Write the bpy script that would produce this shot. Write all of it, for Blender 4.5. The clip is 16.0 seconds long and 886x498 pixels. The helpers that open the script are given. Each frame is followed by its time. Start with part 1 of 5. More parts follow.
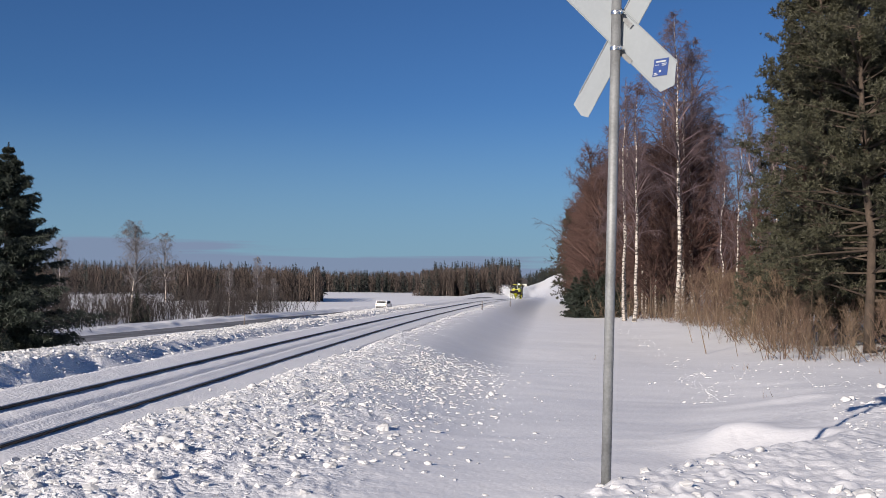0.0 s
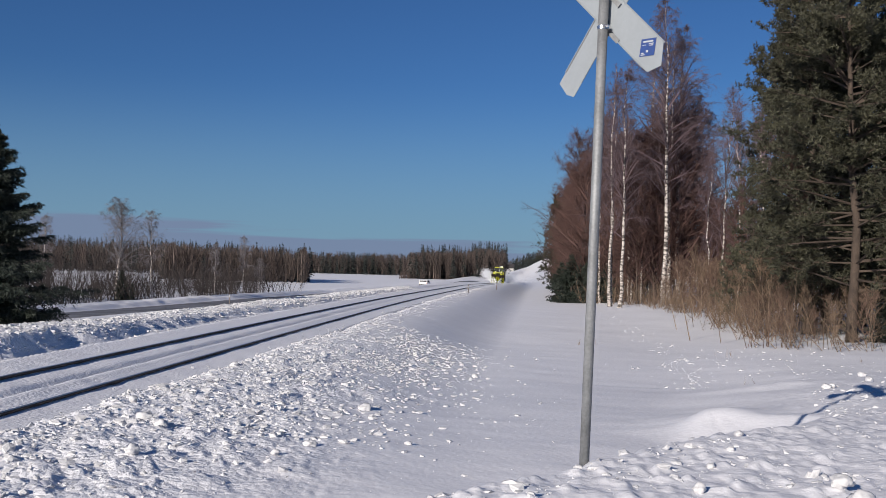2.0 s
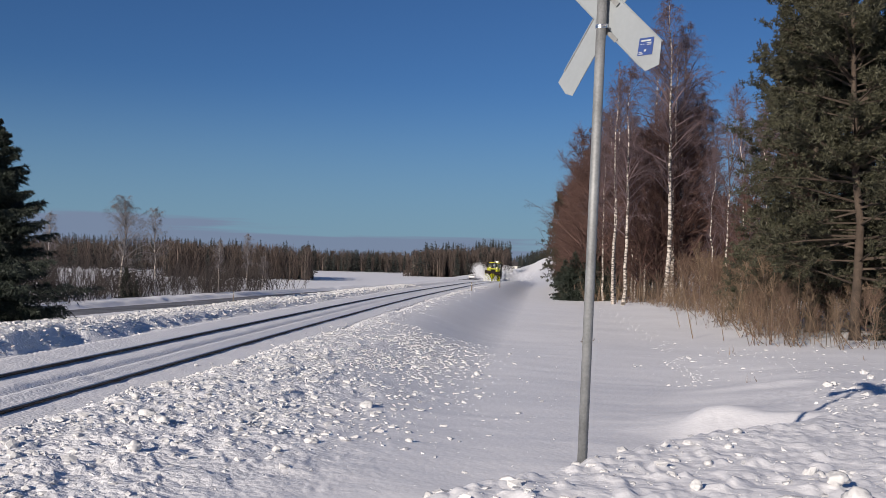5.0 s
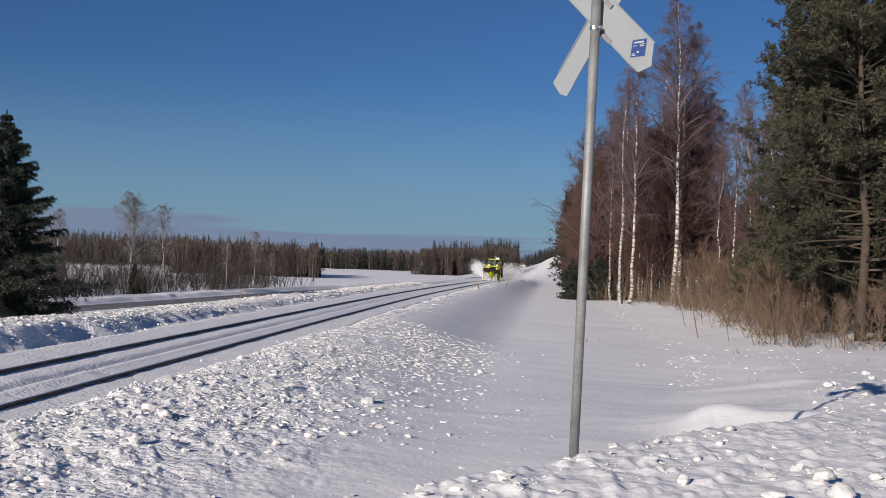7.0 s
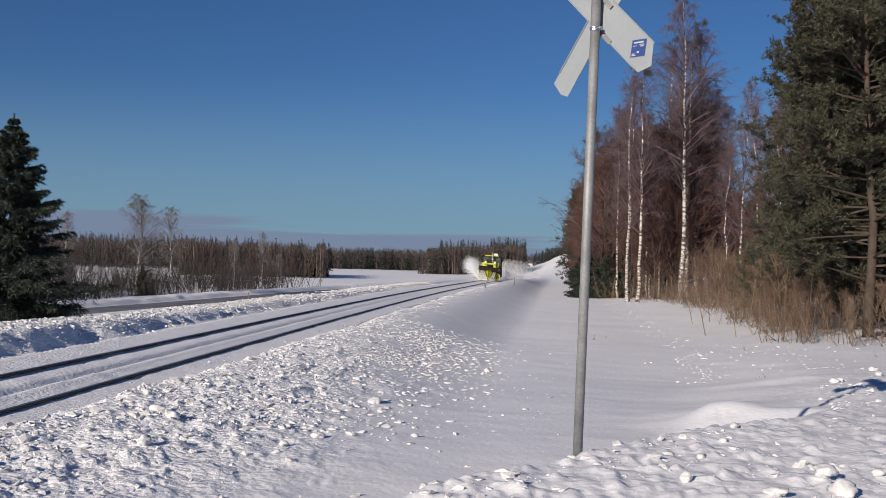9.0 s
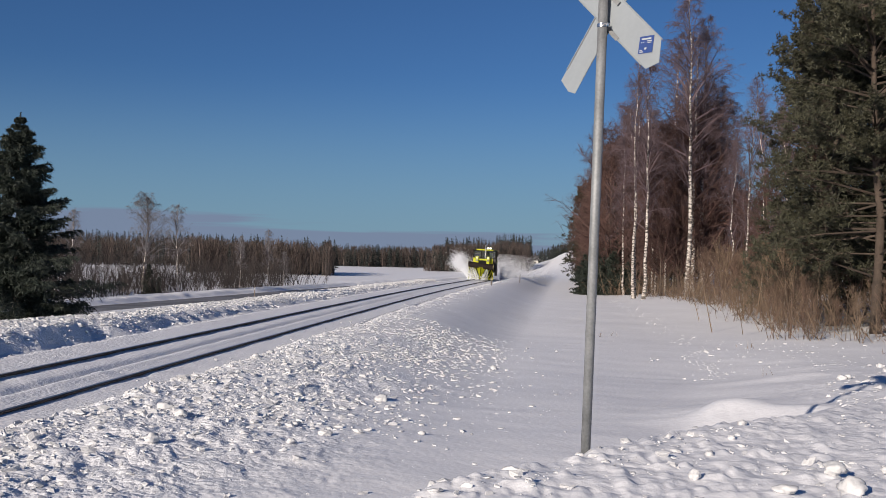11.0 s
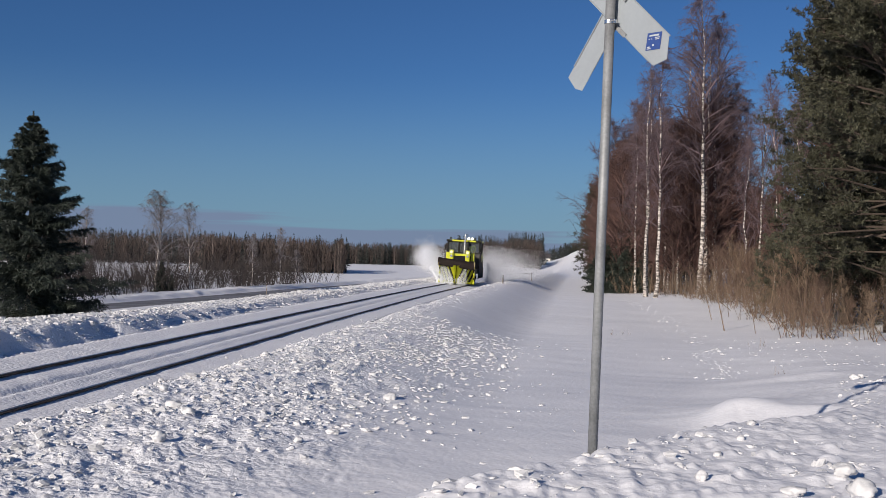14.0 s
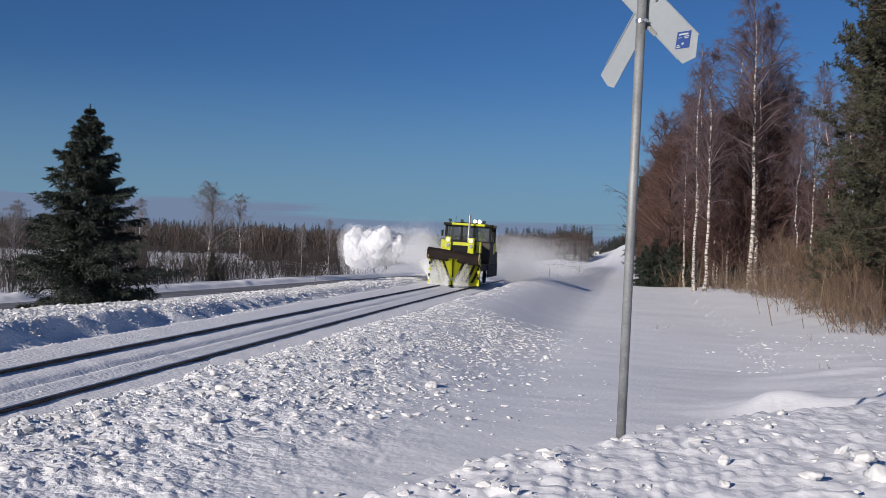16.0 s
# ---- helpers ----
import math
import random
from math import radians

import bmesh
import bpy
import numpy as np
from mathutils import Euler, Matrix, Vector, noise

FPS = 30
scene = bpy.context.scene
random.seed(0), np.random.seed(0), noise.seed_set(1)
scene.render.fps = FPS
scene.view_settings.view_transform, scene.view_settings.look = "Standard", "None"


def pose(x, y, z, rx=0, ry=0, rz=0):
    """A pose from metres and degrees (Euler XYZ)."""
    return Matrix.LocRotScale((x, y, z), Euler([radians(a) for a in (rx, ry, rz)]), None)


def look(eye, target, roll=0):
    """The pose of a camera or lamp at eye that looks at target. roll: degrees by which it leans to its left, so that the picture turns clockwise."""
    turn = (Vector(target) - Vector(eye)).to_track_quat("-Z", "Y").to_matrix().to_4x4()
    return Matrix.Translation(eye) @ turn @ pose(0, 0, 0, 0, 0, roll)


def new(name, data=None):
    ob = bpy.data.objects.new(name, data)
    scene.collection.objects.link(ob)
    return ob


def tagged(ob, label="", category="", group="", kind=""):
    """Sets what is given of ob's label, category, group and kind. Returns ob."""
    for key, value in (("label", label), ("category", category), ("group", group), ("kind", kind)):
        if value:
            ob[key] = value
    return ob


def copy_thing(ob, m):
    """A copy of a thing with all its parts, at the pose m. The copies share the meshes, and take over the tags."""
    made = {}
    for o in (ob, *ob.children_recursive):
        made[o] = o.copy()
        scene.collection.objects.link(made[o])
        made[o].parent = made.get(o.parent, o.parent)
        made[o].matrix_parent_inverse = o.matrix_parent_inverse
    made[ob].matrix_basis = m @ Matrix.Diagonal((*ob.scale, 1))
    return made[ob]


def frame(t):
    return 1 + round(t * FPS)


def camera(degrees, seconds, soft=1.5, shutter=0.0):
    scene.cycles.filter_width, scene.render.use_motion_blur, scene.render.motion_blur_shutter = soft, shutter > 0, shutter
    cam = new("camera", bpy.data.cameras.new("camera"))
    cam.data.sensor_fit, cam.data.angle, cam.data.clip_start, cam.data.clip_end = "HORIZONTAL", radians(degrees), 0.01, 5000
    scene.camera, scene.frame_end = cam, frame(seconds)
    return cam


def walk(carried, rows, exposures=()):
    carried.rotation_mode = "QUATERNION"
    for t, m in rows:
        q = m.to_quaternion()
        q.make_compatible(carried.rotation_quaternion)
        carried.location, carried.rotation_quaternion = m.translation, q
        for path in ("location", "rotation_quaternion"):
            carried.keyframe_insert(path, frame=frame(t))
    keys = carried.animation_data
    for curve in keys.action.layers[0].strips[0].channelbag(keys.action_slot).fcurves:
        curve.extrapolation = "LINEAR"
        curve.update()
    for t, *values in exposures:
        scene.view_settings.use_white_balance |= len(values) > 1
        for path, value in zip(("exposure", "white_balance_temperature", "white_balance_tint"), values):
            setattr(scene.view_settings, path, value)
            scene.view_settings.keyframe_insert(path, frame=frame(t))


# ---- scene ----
cam = camera(50.3, 16.0, soft=0.7)
PATH = [
    (0, (-0.002, -0.013, 1.975), (-0.189, 1.977, 2.049), 0.4),
    (0.5, (0.003, 0.002, 1.97), (-0.194, 1.99, 2.047), 0.3),
    (1, (0.009, 0.022, 1.959), (-0.188, 2.011, 2.027), 0.6),
    (1.5, (0.012, 0.033, 1.953), (-0.184, 2.022, 2.0), 1.1),
    (2, (0.028, 0.04, 1.946), (-0.132, 2.033, 1.985), 1.4),
    (2.5, (0.024, 0.066, 1.95), (-0.131, 2.059, 1.988), 1.6),
    (3, (0.04, 0.024, 1.954), (-0.116, 2.017, 1.994), 1.6),
    (3.5, (0.039, 0.053, 1.952), (-0.118, 2.046, 1.992), 1.7),
    (4, (0.049, 0.058, 1.952), (-0.111, 2.051, 1.988), 1.6),
    (6.5, (0.085, -0.081, 1.943), (-0.096, 1.91, 1.975), 1.6),
    (7, (0.15, -0.079, 1.943), (-0.035, 1.912, 1.973), 1.8),
    (7.5, (0.175, -0.09, 1.943), (-0.014, 1.9, 1.971), 1.8),
    (8, (0.18, -0.105, 1.947), (-0.012, 1.885, 1.975), 1.6),
    (8.5, (0.179, -0.104, 1.948), (-0.016, 1.886, 1.977), 1.4),
    (9, (0.18, -0.118, 1.952), (-0.02, 1.872, 1.98), 1.3),
    (11.5, (0.167, -0.104, 1.954), (-0.05, 1.884, 1.975), 1.2),
    (12, (0.17, -0.094, 1.954), (-0.053, 1.894, 1.974), 1.2),
    (12.5, (0.175, -0.087, 1.954), (-0.05, 1.9, 1.972), 1.1),
    (13, (0.172, -0.09, 1.955), (-0.057, 1.897, 1.973), 1.1),
    (13.5, (0.178, -0.086, 1.954), (-0.051, 1.9, 1.97), 1.2),
    (14, (0.203, -0.069, 1.959), (-0.034, 1.916, 1.976), 1.2),
    (14.5, (0.26, -0.105, 1.95), (-0.044, 1.872, 1.958), 1.4),
    (15, (0.234, -0.154, 1.955), (-0.093, 1.819, 1.957), 1.4),
    (15.5, (0.255, -0.294, 1.948), (-0.069, 1.679, 1.942), 1.5),
    (16, (0.317, -0.311, 1.951), (-0.02, 1.66, 1.949), 1.6),
]
walk(cam, [(t, look(eye, target, roll)) for t, eye, target, roll in PATH],
     exposures=[(0, 0.2, 6550, 10), (1.0, 0.10, 6500, 10), (2.2, 0.0, 6280, 10), (3.2, 0.0, 6280, 10), (4.0, 0.0, 6500, 10), (6.5, 0.0, 6620, 10), (13.0, -0.01, 6620, 10), (14.5, -0.04, 6300, 10), (16, -0.07, 6250, 10)])

# ---- light ----
SUN_FROM = Vector((-4.2, -7.3, 3.05)).normalized()
world = bpy.data.worlds.new("winter_sky")
scene.world = world
world.use_nodes = True
wn = world.node_tree
sky = wn.nodes.new("ShaderNodeTexSky")
sky.sky_type = 'NISHITA'
sky.sun_disc = False
sky.sun_elevation = math.asin(SUN_FROM.z)
sky.sun_rotation = math.atan2(SUN_FROM.x, SUN_FROM.y)
sky.altitude = 100
sky.air_density = 1.0
sky.dust_density = 0.0
sky.ozone_density = 5.0
tint = wn.nodes.new("ShaderNodeMix")
tint.data_type, tint.blend_type = 'RGBA', 'MULTIPLY'
tint.inputs[0].default_value = 1.0
tint.inputs[7].default_value = (0.57, 0.80, 1.09, 1)
wn.links.new(sky.outputs[0], tint.inputs[6])
# a low bank of grey cloud far off over the woods
wco = wn.nodes.new("ShaderNodeTexCoord")
wsep = wn.nodes.new("ShaderNodeSeparateXYZ")
wn.links.new(wco.outputs["Generated"], wsep.inputs[0])
wmap = wn.nodes.new("ShaderNodeMapping")
wmap.inputs["Scale"].default_value = (1.6, 1.6, 34.0)
wn.links.new(wco.outputs["Generated"], wmap.inputs["Vector"])
wno = wn.nodes.new("ShaderNodeTexNoise")
wno.inputs["Scale"].default_value = 2.2
wno.inputs["Detail"].default_value = 4
wn.links.new(wmap.outputs[0], wno.inputs["Vector"])
wadd = wn.nodes.new("ShaderNodeMath")
wadd.operation = 'MULTIPLY_ADD'
wadd.inputs[1].default_value = 0.05
wn.links.new(wno.outputs[0], wadd.inputs[0])
wfall = wn.nodes.new("ShaderNodeMath")
wfall.operation = 'MULTIPLY_ADD'
wfall.inputs[1].default_value = 0.035
wn.links.new(wsep.outputs[0], wfall.inputs[0])
wn.links.new(wsep.outputs[2], wfall.inputs[2])
wlift = wn.nodes.new("ShaderNodeMath")
wlift.operation = 'ADD'
wlift.inputs[1].default_value = 0.0125
wn.links.new(wfall.outputs[0], wlift.inputs[0])
wn.links.new(wlift.outputs[0], wadd.inputs[2])
wr = wn.nodes.new("ShaderNodeMapRange")
wr.interpolation_type = 'SMOOTHSTEP'
wr.inputs[1].default_value, wr.inputs[2].default_value = 0.060, 0.067
wr.inputs[3].default_value, wr.inputs[4].default_value = 0.85, 0.0
wn.links.new(wadd.outputs[0], wr.inputs[0])
bank = wn.nodes.new("ShaderNodeMix")
bank.data_type = 'RGBA'
bank.inputs[7].default_value = (3.2, 4.0, 6.0, 1)
wn.links.new(wr.outputs[0], bank.inputs[0])
hz = wn.nodes.new("ShaderNodeMapRange")
hz.interpolation_type = 'SMOOTHSTEP'
hz.inputs[1].default_value, hz.inputs[2].default_value = 0.0, 0.20
hz.inputs[3].default_value, hz.inputs[4].default_value = 0.75, 0.0
wn.links.new(wsep.outputs[2], hz.inputs[0])
haze = wn.nodes.new("ShaderNodeMix")
haze.data_type = 'RGBA'
haze.inputs[7].default_value = (3.2, 5.4, 7.5, 1)
wn.links.new(hz.outputs[0], haze.inputs[0])
wn.links.new(tint.outputs[2], haze.inputs[6])
wn.links.new(haze.outputs[2], bank.inputs[6])
wn.links.new(bank.outputs[2], wn.nodes["Background"].inputs[0])
wn.nodes["Background"].inputs[1].default_value = 0.057
sun = new("sun", bpy.data.lights.new("sun", 'SUN'))
sun.data.energy = 5.8
sun.data.angle = radians(0.55)
sun.data.color = (1.0, 0.895, 0.785)
sun.rotation_euler = SUN_FROM.to_track_quat("Z", "Y").to_euler()


# ---- materials ----
def material(name, colour, rough=0.6, metal=0.0, vary=0.15, scale=4.0, fine=40.0, bump=0.0, bump_scale=30.0, second=None, spec=0.5, island=0.0, stretch=None, lo=0.35, hi=0.62):
    """A surface with variation at two scales, relief and, where asked, a second colour in patches."""
    m = bpy.data.materials.new(name)
    m.use_nodes = True
    t = m.node_tree
    b = t.nodes["Principled BSDF"]
    b.inputs["Roughness"].default_value = rough
    b.inputs["Metallic"].default_value = metal
    b.inputs["Specular IOR Level"].default_value = spec
    co = t.nodes.new("ShaderNodeTexCoord")
    big = t.nodes.new("ShaderNodeTexNoise")
    big.inputs["Scale"].default_value = scale
    big.inputs["Detail"].default_value = 5
    small = t.nodes.new("ShaderNodeTexNoise")
    small.inputs["Scale"].default_value = fine
    small.inputs["Detail"].default_value = 3
    for n in (big, small):
        if stretch:
            mp = t.nodes.new("ShaderNodeMapping")
            mp.inputs["Scale"].default_value = stretch
            t.links.new(co.outputs["Object"], mp.inputs["Vector"])
            t.links.new(mp.outputs[0], n.inputs["Vector"])
        else:
            t.links.new(co.outputs["Object"], n.inputs["Vector"])
    mix = t.nodes.new("ShaderNodeMix")
    mix.data_type = 'RGBA'
    dark = second or tuple(c * (1 - 2 * vary) for c in colour)
    mix.inputs[6].default_value = (*dark, 1)
    mix.inputs[7].default_value = (*colour, 1)
    ramp = t.nodes.new("ShaderNodeMapRange")
    ramp.inputs[1].default_value, ramp.inputs[2].default_value = lo, hi
    add = t.nodes.new("ShaderNodeMath")
    add.operation = 'MULTIPLY_ADD'
    add.inputs[1].default_value, add.inputs[2].default_value = 0.35, 0.0
    t.links.new(small.outputs[0], add.inputs[0])
    plus = t.nodes.new("ShaderNodeMath")
    plus.operation = 'MULTIPLY_ADD'
    plus.inputs[1].default_value = 0.65
    t.links.new(big.outputs[0], plus.inputs[0])
    t.links.new(add.outputs[0], plus.inputs[2])
    t.links.new(plus.outputs[0], ramp.inputs[0])
    t.links.new(ramp.outputs[0], mix.inputs[0])
    colour_out = mix.outputs[2]
    if island:
        geo = t.nodes.new("ShaderNodeNewGeometry")
        hsv = t.nodes.new("ShaderNodeHueSaturation")
        r = t.nodes.new("ShaderNodeMapRange")
        r.inputs[3].default_value, r.inputs[4].default_value = 1 - island, 1 + island
        t.links.new(geo.outputs["Random Per Island"], r.inputs[0])
        t.links.new(r.outputs[0], hsv.inputs["Value"])
        t.links.new(colour_out, hsv.inputs["Color"])
        colour_out = hsv.outputs[0]
    t.links.new(colour_out, b.inputs["Base Color"])
    if bump:
        bn = t.nodes.new("ShaderNodeTexNoise")
        bn.inputs["Scale"].default_value = bump_scale
        bn.inputs["Detail"].default_value = 6
        bp = t.nodes.new("ShaderNodeBump")
        bp.inputs["Strength"].default_value = bump
        bp.inputs["Distance"].default_value = 1.0 / bump_scale
        t.links.new(co.outputs["Object"], bn.inputs["Vector"])
        t.links.new(bn.outputs[0], bp.inputs["Height"])
        t.links.new(bp.outputs[0], b.inputs["Normal"])
    return m


SNOW = material("snow", (0.79, 0.79, 0.81), 0.55, vary=0.02, scale=0.6, fine=9, bump=0.10, bump_scale=14, spec=0.2)
def crush(m):
    """Where snow was ploughed it is rough and crumbly; elsewhere wind has smoothed it."""
    t = m.node_tree
    at = t.nodes.new("ShaderNodeAttribute")
    at.attribute_name = "broken"
    co = t.nodes.new("ShaderNodeTexCoord")
    vo = t.nodes.new("ShaderNodeTexVoronoi")
    vo.inputs["Scale"].default_value = 13
    no = t.nodes.new("ShaderNodeTexNoise")
    no.inputs["Scale"].default_value = 30
    no.inputs["Detail"].default_value = 6
    add = t.nodes.new("ShaderNodeMath")
    add.operation = 'SUBTRACT'
    b1 = t.nodes.new("ShaderNodeBump")
    b1.inputs["Distance"].default_value = 0.045
    for n in (vo, no):
        t.links.new(co.outputs["Object"], n.inputs["Vector"])
    t.links.new(no.outputs[0], add.inputs[0])
    t.links.new(vo.outputs["Distance"], add.inputs[1])
    t.links.new(add.outputs[0], b1.inputs["Height"])
    soft = t.nodes.new("ShaderNodeMath")
    soft.operation = 'MULTIPLY'
    soft.inputs[1].default_value = 0.45
    t.links.new(at.outputs["Fac"], soft.inputs[0])
    t.links.new(soft.outputs[0], b1.inputs["Strength"])
    b0 = next(n for n in t.nodes if n.type == 'BUMP' and n != b1)
    t.links.new(b0.outputs[0], b1.inputs["Normal"])
    t.links.new(b1.outputs[0], t.nodes["Principled BSDF"].inputs["Normal"])


crush(SNOW)
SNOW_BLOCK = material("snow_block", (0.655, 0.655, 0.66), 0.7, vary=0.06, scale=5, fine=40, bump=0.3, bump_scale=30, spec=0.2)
POWDER = material("powder_snow", (0.93, 0.94, 0.96), 0.9, vary=0.01, spec=0.0)


def let_light_through(m, share):
    """Light that falls on one side of a thin grain also shows on the other."""
    t = m.node_tree
    b = t.nodes["Principled BSDF"]
    tr = t.nodes.new("ShaderNodeBsdfTranslucent")
    tr.inputs[0].default_value = (0.88, 0.89, 0.92, 1)
    mx = t.nodes.new("ShaderNodeMixShader")
    mx.inputs[0].default_value = share
    t.links.new(b.outputs[0], mx.inputs[1])
    t.links.new(tr.outputs[0], mx.inputs[2])
    t.links.new(mx.outputs[0], t.nodes["Material Output"].inputs["Surface"])


let_light_through(POWDER, 0.5)
let_light_through(SNOW_BLOCK, 0.12)
STEEL = material("rail_steel", (0.10, 0.075, 0.06), 0.6, 0.55, 0.25, 3, 30, 0.2, 40)
POLISHED = material("worn_rail_top", (0.35, 0.33, 0.31), 0.3, 0.9, 0.1, 3, 60)
ASPHALT = material("asphalt", (0.075, 0.078, 0.085), 0.75, vary=0.2, scale=0.5, fine=20, bump=0.3, bump_scale=60, second=(0.2, 0.2, 0.22))
GALVANISED = material("galvanised_steel", (0.27, 0.28, 0.285), 0.6, 0.35, 0.2, 5, 60, 0.08, 80)
SIGN_BACK = material("sign_back_aluminium", (0.225, 0.25, 0.268), 0.5, 0.0, 0.05, 3, 40)
STAINLESS = material("stainless_clamp", (0.75, 0.75, 0.74), 0.25, 0.95, 0.06, 9, 70)
BLUE = material("blue_sticker", (0.003, 0.034, 0.17), 0.45, vary=0.08, scale=20, fine=90)
WHITE = material("white_print", (0.34, 0.36, 0.37), 0.5, vary=0.03)
STAKE = material("weathered_stake", (0.16, 0.13, 0.11), 0.8, vary=0.2, scale=8, fine=60)


# ---- numbers of the place ----
def hash_noise(x, y, seed=0):
    """Smooth value noise between -1 and 1."""
    xi, yi = np.floor(x).astype(np.int64), np.floor(y).astype(np.int64)
    fx, fy = x - xi, y - yi
    fx, fy = fx * fx * (3 - 2 * fx), fy * fy * (3 - 2 * fy)

    def h(a, b):
        n = (a * 374761393 + b * 668265263 + seed * 974634777) & 0xFFFFFFFF
        n = ((n ^ (n >> 13)) * 1274126177) & 0xFFFFFFFF
        return ((n ^ (n >> 16)) & 0xFFFF) / 32767.5 - 1
    a, b, c, d = h(xi, yi), h(xi + 1, yi), h(xi, yi + 1), h(xi + 1, yi + 1)
    return (a * (1 - fx) + b * fx) * (1 - fy) + (c * (1 - fx) + d * fx) * fy


def fbm(x, y, octaves=4, seed=0):
    total, amp = np.zeros_like(x), 0.5
    for i in range(octaves):
        total = total + amp * hash_noise(x * 2 ** i, y * 2 ** i, seed + i)
        amp *= 0.5
    return total


def step(a, b, t):
    s = np.clip((t - a) / (b - a), 0, 1)
    return s * s * (3 - 2 * s)


CANT = 0.09


def track_x(y):
    return -7.795 - 0.00521 * y + 7.8e-5 * y * y + 0.0040 * np.minimum(y, 195) * step(48, 95, y)


def rail_z(y):
    y = np.minimum(y, 330)
    return -0.172 + 0.00248 * y - 3.72e-5 * y * y


ROAD_Y = np.array([-200, 0, 30, 47, 70, 95, 130, 160, 200, 250, 300, 400])
ROAD_X = np.array([-24, -25.5, -26.6, -27, -26.5, -26, -24.5, -23, -20.5, -17.5, -14, -8])
ROAD_Z = np.array([-0.9, -1.1, -1.3, -1.45, -1.65, -1.8, -2.05, -2.2, -2.3, -2.3, -2.0, -0.5])


def smooth_table(y, ys, vs):
    """A table read softly."""
    w = np.maximum(6.0, 0.08 * np.abs(y))
    return sum(np.interp(y + k * w, ys, vs) for k in (-1, -0.5, 0, 0.5, 1)) / 5


def road_x(y):
    return smooth_table(y, ROAD_Y, ROAD_X)


def road_z(y):
    return smooth_table(y, ROAD_Y, ROAD_Z)


def ground(x, y, rough=True, broken_only=False):
    """The height of the snow."""
    x, y = np.asarray(x, float), np.asarray(y, float)
    u = x - track_x(y)
    zr = rail_z(y)
    yy = np.maximum(y, 0)
    # the low strip between railway and wood
    floor = np.interp(yy, [0, 6, 9, 12, 19, 26, 34, 75, 100, 160, 240], [.25, .2, .14, .05, -.3, -.43, -.66, -.9, -1.15, -1.7, -2.2])
    z = floor + 0.06 * fbm(x * 0.25, y * 0.25, 3, 5)
    # wood side
    z = z + step(3.5, 9.5, x - 0.03 * (y - 25)) * 0.3 * step(10, 26, y) + step(9, 40, x) * 0.8
    # bank of the level crossing's road, and the piles on it
    n = (x - np.interp(y, [0, 3, 5.85, 7.3, 8.3, 10, 14.2, 22], [-3.6, -1.6, 0.36, 1.5, 2.3, 3.2, 4.3, 6.2])) * 0.85
    top = np.interp(yy, [0, 2, 4, 7, 10, 14, 20, 27], [0.3, 0.48, 0.80, 0.765, 0.58, 0.38, 0.05, -.15])
    k = step(-0.55 - 1.6 * step(8, 12, y), 0.12 + 0.8 * step(8, 12, y), n + 0.2 * hash_noise(x * 0.9, y * 0.9, 3)) * (1 - step(16, 30, y))
    z = z * (1 - k) + np.maximum(top, z) * k
    # drift beyond the bank
    z = z + 0.14 * np.exp(-((x - 2.3 - 0.25 * (y - 11.3)) / np.where(x < 2.3, 0.30, 0.6)) ** 2 - ((y - 11.3) / 0.6) ** 2) + 0.06 * np.exp(-((x - 2.9 + 0.55 * (y - 10.6)) / 0.3) ** 2 - ((y - 10.6) / 0.7) ** 2)
    k = k * (1 - 0.9 * np.exp(-((x - 2.3) / 1.2) ** 2 - ((y - 11.0) / 1.2) ** 2))
    # bank thrown up beside the rails
    rise = np.interp(yy, [0, 9, 15, 25, 40, 80, 160, 300], [.56, .56, .47, .36, .30, .27, .25, .2])
    crest = zr - 0.02 * np.minimum(u, 4) + rise
    bank = crest - step(3.8, np.interp(yy, [0, 10, 20, 60], [8.0, 7.6, 7.2, 8.0]), u) * (crest - z)
    bank = zr - 0.16 - CANT * np.minimum(u, 2.2) + step(1.75, 3.4, u + 0.15 * hash_noise(x * 0.6, y * 0.6, 9)) * (bank - zr + 0.16 + CANT * np.minimum(u, 2.2))
    right = np.where(u > 8.0, z, np.where(u < 0, zr, bank))
    # the other side: ploughed bank, then down to the road
    v = -u
    rz = road_z(y)
    w = x - road_x(y)
    hl = np.interp(yy, [0, 10, 18, 22, 28, 60, 200], [.66, .62, .52, .44, .30, .24, .2]) * (1 + 0.25 * fbm(x * 0.3, y * 0.3, 2, 17))
    left = zr - 0.10 + CANT * np.minimum(v, 1.5) + step(2.1, 2.95, v + 0.22 * hash_noise(x * 0.7, y * 0.7, 21) + 0.1 * hash_noise(x * 2.3, y * 2.3, 22)) * (hl - 0.05)
    field = -2.1 - 0.4 * step(60, 240, y) + 0.15 * fbm(x * 0.02, y * 0.02, 3, 31) + 0.25 * step(20, 140, -w)
    side = rz + np.where(w > 0, 0.32 * step(3.3, 4.2, w) * (1 - 0.5 * step(4.5, 6.5, w)), (0.34 + 0.10 * hash_noise(x * 0.9, y * 0.9, 19) + 0.06 * hash_noise(x * 2.1, y * 2.1, 20)) * step(1.9, 3.0, -w) * (1 - 0.5 * step(4.0, 6.5, -w)))
    side = side + step(5.5, 14, -w) * (field - side)
    left = left + step(3.6, 11.0, v) * (side - left)
    bed = zr - 0.055 - CANT * u + 0.012 * fbm(x * 1.7, y * 1.7, 3, 41)
    bed = bed - 0.085 * np.exp(-((u + 0.02) / 0.09) ** 2) + 0.03 * np.exp(-((u - 0.2) / 0.12) ** 2) - 0.02 * np.exp(-((np.abs(u) - 0.66) / 0.05) ** 2)
    z = np.where(u > 1.75, right, np.where(u < -1.9, left, bed))
